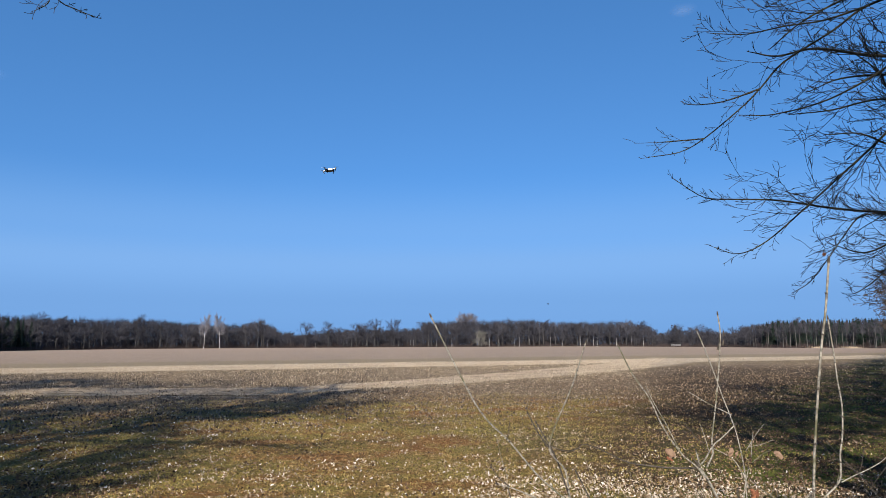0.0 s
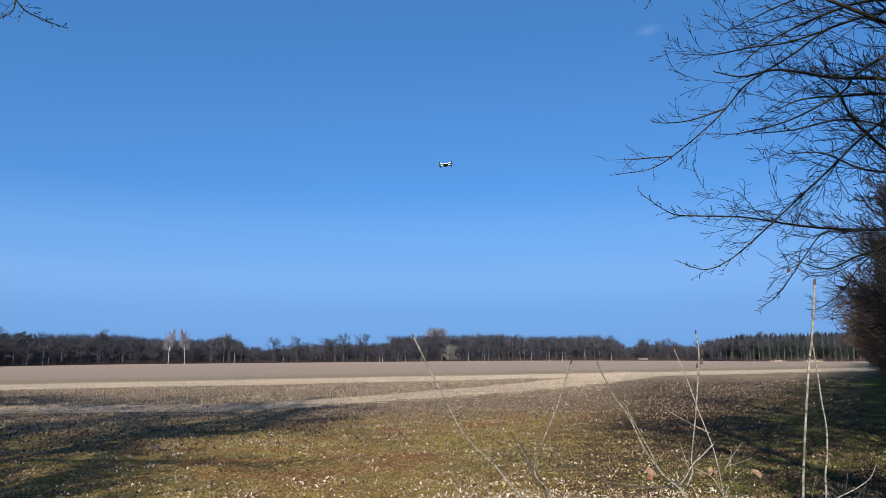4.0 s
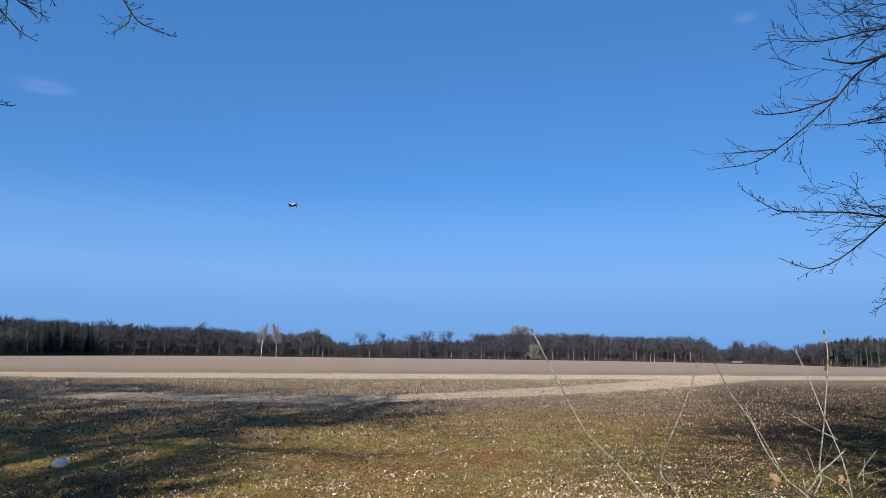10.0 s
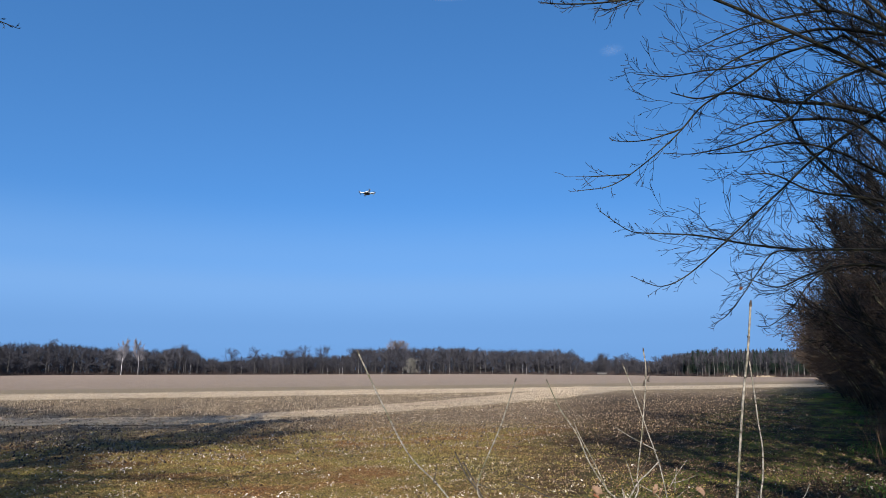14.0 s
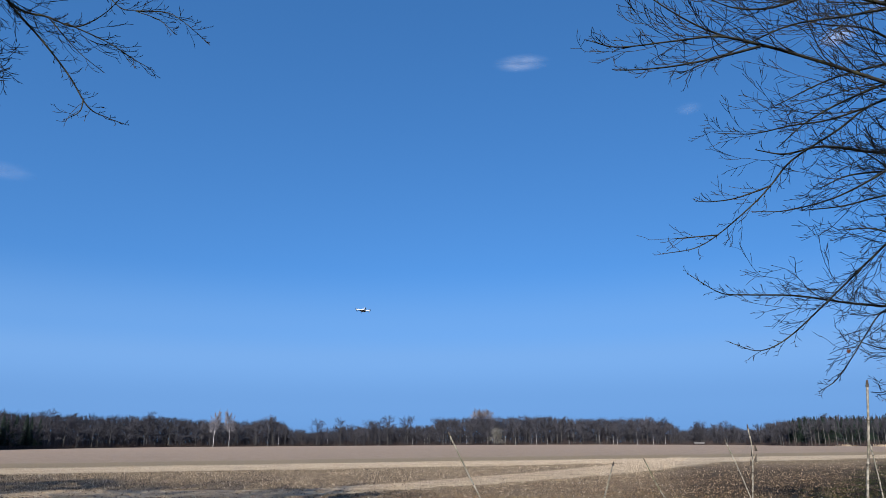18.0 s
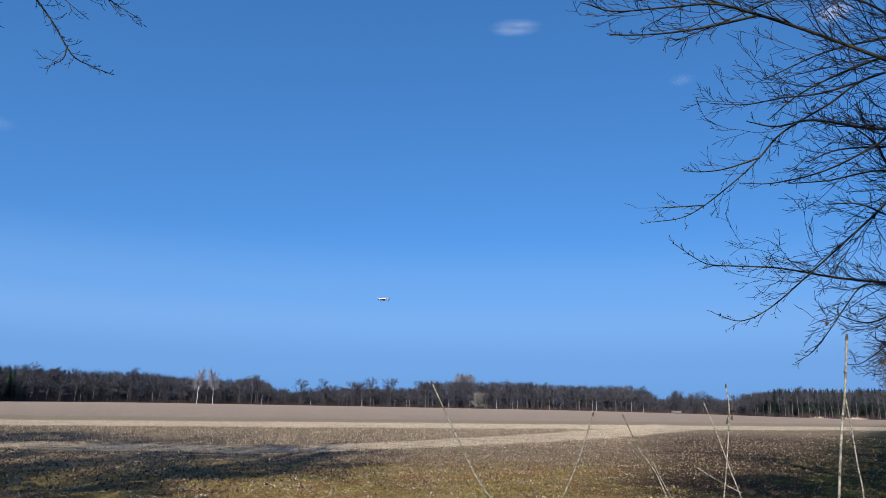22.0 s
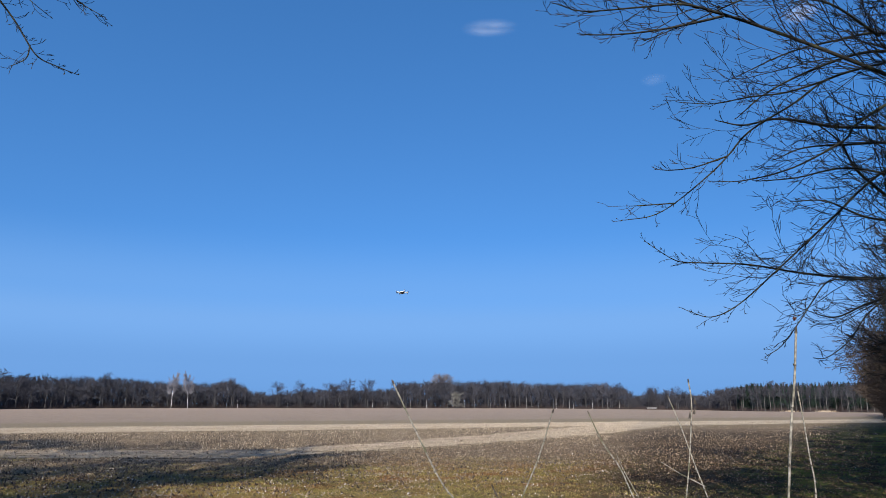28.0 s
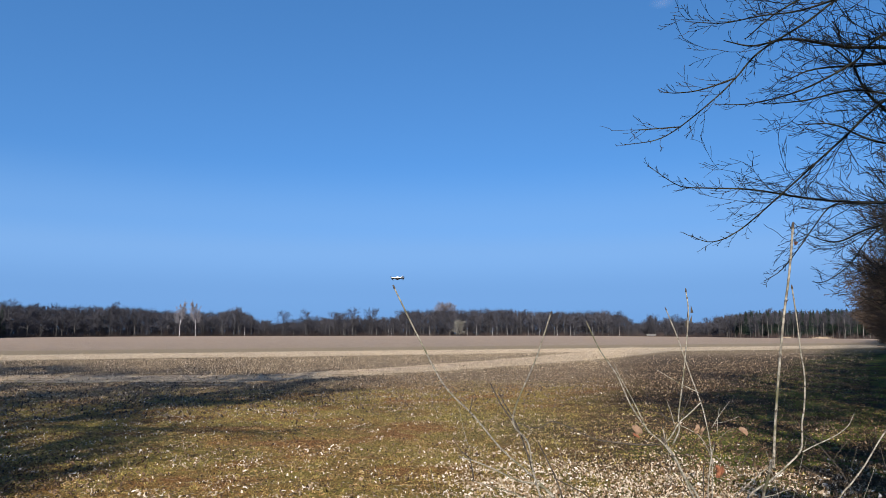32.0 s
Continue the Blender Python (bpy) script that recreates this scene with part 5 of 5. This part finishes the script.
def build_litter():
    rng = random.Random(29)
    def scatter(count, y0, depth, power, want, size, flat):
        soup, made = Soup(), 0
        while made < count:
            y = y0 + depth * rng.random() ** power
            x = rng.uniform(-0.95 * y - 1, 0.78 * y + 1.5)
            if rng.random() > want(x, y):
                continue
            s = size[0] + (size[1] - size[0]) * rng.random() ** 1.6
            soup.leaf(Vector((x, y, rough_z(x, y) + 0.012 + 0.03 * rng.random())), s, (rng.gauss(0, flat), rng.gauss(0, flat)), rng.uniform(0, 6.28), rng.uniform(-0.3, 0.9), rng)
            made += 1
        return soup

    def brown(x, y):
        patch = noise.noise((x * 0.55, y * 0.55, 3)) + 0.5 * noise.noise((x * 1.9, y * 1.9, 8))
        return 0.10 + 0.30 * patch + 0.8 * smooth01(x, 0.5, 4.5) * smooth01(y, 17, 6) + 0.35 * smooth01(x, 1, 7) + 0.7 * smooth01(math.hypot(x + 5.2, y - 7.4), 2.2, 0.6)

    def pale(x, y):
        clump = noise.noise((x * 2.3, y * 2.3, 21)) + 0.6 * noise.noise((x * 0.6, y * 0.6, 15))
        drift = 0.75 * smooth01(x, -0.4, 0.8) * smooth01(x, 5.5, 2.5) * smooth01(y, 10.5, 6.5)
        return 0.05 + 0.50 * clump + drift - 0.25 * smooth01(x - 0.33 * y, -2.5, 0.0) * smooth01(y, 9, 13) - 0.10 * smooth01(y, 14, 24)

    soup = scatter(64000, 3.8, 32, 1.3, brown, (0.014, 0.046), 0.5)
    ob = new("brown_leaves", soup.mesh("brown_leaves", LEAF))
    tagged(ob, "rotting brown fallen leaves between the grass", "leaf litter", kind="stuff")
    soup = scatter(56000, 3.8, 27, 1.35, pale, (0.011, 0.038), 0.6)
    ob = new("dead_leaves", soup.mesh("dead_leaves", PALE_LEAF))
    tagged(ob, "bleached dry fallen leaves scattered over the turf", "leaf litter", kind="stuff")

    def heap(x, y):
        clump = noise.noise((x * 1.8, y * 1.8, 40)) + 0.5 * noise.noise((x * 5.0, y * 5.0, 41))
        return (0.30 + 0.75 * clump) * smooth01(x, -0.5, 0.9) * smooth01(x, 4.6, 2.6) * smooth01(y, 9.5, 5.5)

    soup = scatter(4200, 3.8, 6, 1.1, heap, (0.018, 0.046), 0.7)
    ob = new("leaf_drift", soup.mesh("leaf_drift", PALE_LEAF))
    tagged(ob, "drift of larger bleached fallen leaves before the shrubs", "leaf litter", kind="stuff")

    def grass(count, y0, depth, power, want, tall, wide, lean):
        soup, made = Soup(), 0
        while made < count:
            y = y0 + depth * rng.random() ** power
            x = rng.uniform(-0.95 * y - 1, 0.75 * y + 1)
            if rng.random() > want(x, y):
                continue
            p = Vector((x, y, rough_z(x, y) - 0.004))
            a = 0.35 + rng.random()
            for k in range(3):
                soup.blade(p + Vector((rng.uniform(-0.02, 0.02), rng.uniform(-0.02, 0.02), 0)), Vector((rng.gauss(0, lean), rng.gauss(0, lean), rng.uniform(*tall) * a)), rng.uniform(*wide))
            made += 1
        return soup

    def green_patch(x, y):
        return 0.42 + 1.3 * noise.noise((x * 0.33, y * 0.33, 12)) + 0.7 * noise.noise((x * 1.5, y * 1.5, 2)) - 0.25 * smooth01(x, 1.5, 6) - 0.35 * smooth01(y, 13, 22)

    def brown_patch(x, y):
        return 0.60 - 1.1 * noise.noise((x * 0.33, y * 0.33, 12)) + 0.5 * noise.noise((x * 1.5, y * 1.5, 30)) - 0.45 * smooth01(x, 1.5, 5) - 0.2 * smooth01(y, 16, 26)

    soup = grass(66000, 3.9, 20, 1.35, green_patch, (0.008, 0.036), (0.0022, 0.0046), 0.018)
    ob = new("turf_grass", soup.mesh("turf_grass", GRASS))
    tagged(ob, "short yellow-green winter grass and moss", "grass", kind="stuff")
    soup = grass(62000, 3.9, 24, 1.35, brown_patch, (0.006, 0.028), (0.0022, 0.0044), 0.022)
    ob = new("withered_grass", soup.mesh("withered_grass", BROWN_GRASS))
    tagged(ob, "withered reddish-brown grass in patches of the turf", "grass", kind="stuff")

    soup = Soup()
    side = Vector((HEDGE_WAY.y, -HEDGE_WAY.x, 0))
    for i in range(14000):
        s = -3 + 52 * rng.random() ** 1.5
        across = rng.gauss(-0.2, 0.55)
        if noise.noise((s * 0.35, across * 0.6, 4)) < 0.02 + 0.2 * rng.random():
            continue
        p = HEDGE_FOOT + HEDGE_WAY * s + side * across
        p.z = rough_z(p.x, p.y) - 0.01
        tall = rng.uniform(0.05, 0.17)
        soup.blade(p, Vector((rng.gauss(0, 0.06), rng.gauss(0, 0.06), tall)), rng.uniform(0.004, 0.009))
    ob = new("verge_grass", soup.mesh("verge_grass", GREEN_GRASS))
    tagged(ob, "fresh green grass along the foot of the hedge", "grass", kind="stuff")

    soup, made = Soup(), 0
    slope = math.atan(0.3)
    c, s_ = math.cos(slope), math.sin(slope)
    for i in range(105000):
        u, row = rng.uniform(-45, 54), rng.randrange(24, 102)
        w = row * 0.72 + rng.gauss(0, 0.10)
        x, y = u * c - w * s_, u * s_ + w * c
        if not in_view(x, y) or x > 0.61 * y + 0.5:
            continue
        v = y - 0.42 * x
        if v < 18 or v > 66 or (v < 28 and rng.random() > 0.10 + 0.35 * smooth01(v, 18, 28)) or (x > 0.33 * y - 3.3 and rng.random() < 0.9) or rng.random() < 0.25 + 0.4 * noise.noise((x * 0.3, y * 0.3, 6)):
            continue
        p = Vector((x, y, rough_z(x, y) - 0.01))
        if rng.random() < (0.45 if v > 30 else 0.85):
            d = Vector((rng.gauss(0, 0.12), rng.gauss(0, 0.12), 0.03))
        else:
            d = Vector((rng.gauss(0, 0.03), rng.gauss(0, 0.03), rng.uniform(0.05, 0.16)))
        soup.cone(p, p + d, rng.uniform(0.006, 0.013))
    ob = new("stubble", soup.mesh("stubble", STRAW))
    tagged(ob, "rows of pale cut stubble with loose straw", "stubble", kind="stuff")

    soup = Soup()
    for i in range(34000):
        y = 13 + 36 * rng.random() ** 1.1
        x = rng.uniform(-0.95 * y - 1, 0.60 * y + 0.3)
        v = y - 0.3 * x
        if v > 50 or rng.random() > smooth01(v, 12, 20) or (-18 < x < 14 and abs(y - 24.8 - 1.05 * max(x + 7, 0) - 0.022 * max(x + 7, 0) ** 2) < 2.0 + 0.22 * max(x + 7, 0) and rng.random() < 0.85):
            continue
        p = Vector((x, y, rough_z(x, y) - 0.012))
        k = rng.uniform(0.5, 1.4)
        soup.cone(p, p + Vector((rng.gauss(0, 0.025), rng.gauss(0, 0.025), 0.055 * k)), 0.030 * k)
    ob = new("soil_clods", soup.mesh("soil_clods", CLOD))
    tagged(ob, "small clods of brown soil between the stubble", "soil clods", kind="stuff")

    soup = Soup()
    for i in range(1100):
        s = rng.uniform(-3.5, 9)
        p = HEDGE_FOOT + HEDGE_WAY * s + side * rng.gauss(0.1, 0.35)
        p.z = rough_z(p.x, p.y) - 0.02
        soup.tube([p, p + Vector((rng.gauss(0, 0.05), rng.gauss(0, 0.05), 0.3)), p + Vector((rng.gauss(0, 0.16), rng.gauss(0, 0.16), rng.uniform(0.45, 1.0)))], 0.004, 0.0015, 3)
    ob = new("dead_stems", soup.mesh("dead_stems", DEAD_STEM))
    tagged(ob, "reddish dead stems along the foot of the hedge", "dead stems", kind="stuff")


build_litter()


def build_stone():
    bm = bmesh.new()
    bmesh.ops.create_icosphere(bm, subdivisions=3, radius=1.0)
    for v in bm.verts:
        v.co *= 1 + 0.30 * noise.noise(v.co * 1.3 + Vector((4, 0, 0))) + 0.08 * noise.noise(v.co * 4.0)
    bmesh.ops.scale(bm, vec=(0.105, 0.08, 0.075), verts=bm.verts)
    me = bpy.data.meshes.new("stone")
    bm.to_mesh(me)
    bm.free()
    me.materials.append(surface("pale_stone", (0.42, 0.41, 0.40), (0.62, 0.61, 0.59), 25, bump=0.4, depth=0.006))
    ob = tagged(new("stone", me), "pale rounded field stone lying in the turf", "stone")
    ob.location = (-6.64, 9.35, rough_z(-6.64, 9.35) + 0.035)


build_stone()


# ---- the drone ----
def ball(radius, scale, segs=20, rings=12):
    bm = bmesh.new()
    bmesh.ops.create_uvsphere(bm, u_segments=segs, v_segments=rings, radius=radius)
    bmesh.ops.scale(bm, vec=scale, verts=bm.verts)
    return bm


def drum(r0, r1, depth, segs=16):
    bm = bmesh.new()
    bmesh.ops.create_cone(bm, cap_ends=True, segments=segs, radius1=r0, radius2=r1, depth=depth)
    return bm


def build_drone():
    root = tagged(new("drone"), "white quadcopter drone with dark underside in flight", "drone")
    bm = ball(0.05, (2.2, 1.25, 0.66))
    for v in bm.verts:
        if v.co.z < 0:
            v.co.z *= 0.2
    part("body", bm, SHELL, root, smooth=True)
    bm = ball(0.04, (1.5, 0.9, 0.6))
    bmesh.ops.translate(bm, vec=(-0.012, 0, 0.024), verts=bm.verts)
    part("top_cover", bm, SHELL, root, smooth=True)
    bm = ball(0.05, (2.1, 1.2, 0.52))
    bmesh.ops.translate(bm, vec=(0, 0, -0.013), verts=bm.verts)
    part("belly", bm, BLACK, root, "dark underside", smooth=True)
    bm = ball(0.017, (1, 1, 1), 14, 8)
    bmesh.ops.translate(bm, vec=(0.052, 0, -0.035), verts=bm.verts)
    part("camera_gimbal", bm, BLACK, root, smooth=True)
    spinning = []
    for sx in (1, -1):
        for sy in (1, -1):
            hub = Vector((0.125 * sx, 0.145 * sy, 0.014))
            soup = Soup()
            soup.tube([Vector((0.045 * sx, 0.035 * sy, 0.0)), Vector((0.085 * sx, 0.09 * sy, 0.012)), hub], 0.015, 0.013, 8)
            arm = part("arm", soup, SHELL, root, smooth=True)
            soup = Soup()
            soup.tube([Vector((0.045 * sx, 0.035 * sy, -0.009)), Vector((0.085 * sx, 0.09 * sy, 0.003)), hub + Vector((0, 0, -0.008))], 0.0145, 0.0125, 8)
            part("arm_underside", soup, BLACK, arm, "black underside of the arm", smooth=True)
            bm = drum(0.014, 0.012, 0.026)
            bmesh.ops.translate(bm, vec=hub + Vector((0, 0, 0.009)), verts=bm.verts)
            part("motor", bm, BLACK, arm, "black motor")
            soup = Soup()
            soup.tube([hub + Vector((0, 0, -0.004)), hub + Vector((-0.010 * sx, -0.012 * sy, -0.032)), hub + Vector((-0.022 * sx, -0.026 * sy, -0.062))], 0.009, 0.007, 8)
            part("landing_leg", soup, BLACK, arm, "dark landing leg")
            soup = Soup()
            for w in (0, math.pi):
                ring = []
                for k in range(7):
                    u = k / 6
                    r, half, twist = 0.006 + 0.060 * u, 0.0045 + 0.005 * math.sin(math.pi * min(1, u * 1.05)), 0.35 * (1 - u)
                    for e, zz in ((-1, -0.0006), (1, -0.0006), (1, 0.0006), (-1, 0.0006)):
                        p = Vector((r, e * half, e * half * twist + zz))
                        p.rotate(Matrix.Rotation(w, 3, "Z"))
                        ring.append(p)
                base = len(soup.v)
                soup.v += ring
                for k in range(6):
                    for e in range(4):
                        a, b = base + k * 4 + e, base + k * 4 + (e + 1) % 4
                        soup.f.append((a, b, b + 4, a + 4))
                soup.f += [tuple(base + e for e in (3, 2, 1, 0)), tuple(base + 24 + e for e in range(4))]
            prop = part("propeller", soup, BLACK if sx < 0 else SHELL, root, "two-bladed spinning propeller")
            prop.location = hub + Vector((0, 0, 0.026))
            spinning.append((prop, hub + Vector((0, 0, 0.026)), 1 if sx * sy > 0 else -1))
    return root, spinning


drone, spinning = build_drone()


def build_insect():
    root = tagged(new("insect"), "small dark flying insect", "insect")
    part("body", ball(0.0075, (1.5, 0.9, 0.9), 12, 8), BLACK, root, smooth=True)
    for side in (1, -1):
        bm = ball(0.008, (0.7, 1.4, 0.06), 12, 6)
        bmesh.ops.translate(bm, vec=(0, 0.013 * side, 0.005), verts=bm.verts)
        part("wing", bm, BLACK, root, smooth=True)
    return root


insect = build_insect()
INSECT = [(0, 1.04, 8.87, 2.15), (0.2, 1.04, 8.86, 2.29), (0.4, 0.81, 8.86, 2.57), (0.6, 0.61, 8.82, 2.92), (0.8, 0.40, 8.73, 3.43), (1, -0.05, 8.64, 3.80), (1.2, -0.74, 8.51, 4.19), (1.4, -1.73, 8.31, 4.43), (1.5, -2.19, 8.16, 4.55), (1.8, -6.5, 5.6, 6.2), (2.4, -11.0, 2.0, 9.0), (5, -24.0, -12.0, 12.0), (32, -60.0, -60.0, 14.0)]

# seconds, place, heading, nose-up tilt, bank
FLIGHT = [
    (0, -3.13, 15.12, 5.61),
    (0.5, -2.66, 15.23, 5.71),
    (1, -2.04, 15.29, 5.82),
    (1.5, -1.20, 15.39, 5.87),
    (2, -0.40, 15.44, 5.98),
    (2.5, 0.27, 15.57, 6.15),
    (4.5, 0.12, 15.95, 6.25),
    (5, -0.38, 16.13, 6.21),
    (5.5, -1.06, 16.26, 6.13),
    (6, -2.06, 16.33, 6.00),
    (6.5, -3.09, 16.04, 5.72),
    (7, -4.06, 15.71, 5.52),
    (7.5, -4.89, 15.34, 5.40),
    (8, -5.50, 15.00, 5.31),
    (8.5, -6.37, 16.02, 5.50),
    (9, -6.93, 17.14, 5.64),
    (9.5, -6.97, 18.21, 5.78),
    (10, -6.86, 19.31, 6.05),
    (10.5, -6.13, 19.40, 6.06),
    (11, -5.30, 19.46, 6.20),
    (11.5, -4.33, 19.51, 6.42),
    (12, -3.17, 18.71, 6.51),
    (12.5, -2.21, 17.84, 6.55),
    (13, -1.51, 16.90, 6.42),
    (13.5, -1.12, 17.00, 6.27),
    (14, -0.83, 17.10, 6.18),
    (14.5, -0.64, 17.16, 6.08),
    (16.5, -1.22, 17.41, 5.82),
    (17, -1.87, 17.66, 5.61),
    (17.5, -2.56, 17.87, 5.34),
    (18, -3.18, 18.08, 5.14),
    (18.5, -3.62, 18.32, 4.98),
    (19, -3.81, 18.57, 4.83),
    (19.5, -3.78, 19.09, 4.79),
    (20, -3.63, 19.63, 4.83),
    (20.5, -3.40, 20.19, 4.96),
    (21, -3.10, 20.75, 5.10),
    (21.5, -2.86, 21.29, 5.09),
    (22, -2.66, 21.82, 4.96),
    (22.5, -2.45, 22.36, 4.77),
    (23, -2.31, 22.87, 4.73),
    (23.5, -2.20, 22.71, 4.69),
    (24, -2.16, 22.55, 4.83),
    (24.5, -2.15, 22.40, 5.00),
    (26.5, -1.19, 21.58, 5.02),
    (27, -1.04, 21.38, 5.01),
    (27.5, -1.13, 21.16, 5.04),
    (28, -1.22, 20.94, 5.07),
    (28.5, -1.27, 20.45, 4.92),
    (29, -1.19, 19.96, 4.70),
    (29.5, -1.18, 19.46, 4.50),
    (30, -1.13, 18.96, 3.99),
    (30.5, -1.17, 18.46, 3.42),
    (31, -1.20, 17.94, 3.02),
    (31.5, -1.16, 17.45, 2.93),
    (32, -1.16, 16.94, 2.96),
]
HEADING = [(0, 200, -6, 0), (1, 215, -4, 6), (2, 240, -2, 8), (4.5, 270, 0, 2), (6, 270, 0, -2), (7, 265, 2, -4), (8, 235, 26, 0), (9, 225, 16, -5), (10, 200, -10, 4),
           (11.5, 195, -10, 2), (12.5, 225, 4, 6), (13.5, 240, 3, 5), (16.5, 265, 0, 4), (19, 240, 3, -4), (21, 260, 0, 2), (24.5, 255, 0, 3), (28, 250, 2, 5), (30, 255, 5, 0), (32, 268, 0, 2)]


def heading_at(t):
    for a, b in zip(HEADING, HEADING[1:]):
        if t <= b[0]:
            k = (t - a[0]) / (b[0] - a[0])
            k = k * k * (3 - 2 * k)
            return [u + (w - u) * k for u, w in zip(a[1:], b[1:])]
    return HEADING[-1][1:]


def motions():
    rows = []
    for t, x, y, z in FLIGHT:
        heading, nose, bank = heading_at(t)
        rows.append((t, pose(x, y, z, bank, -nose, heading)))
    walk(drone, rows)
    walk(insect, [(t, pose(x, y, z, 0, 0, 150)) for t, x, y, z in INSECT])
    for prop, hub, way in spinning:
        walk(prop, [(i / FPS, pose(*hub, 0, 0, way * 78 * i)) for i in range(32 * FPS + 1)])


motions()
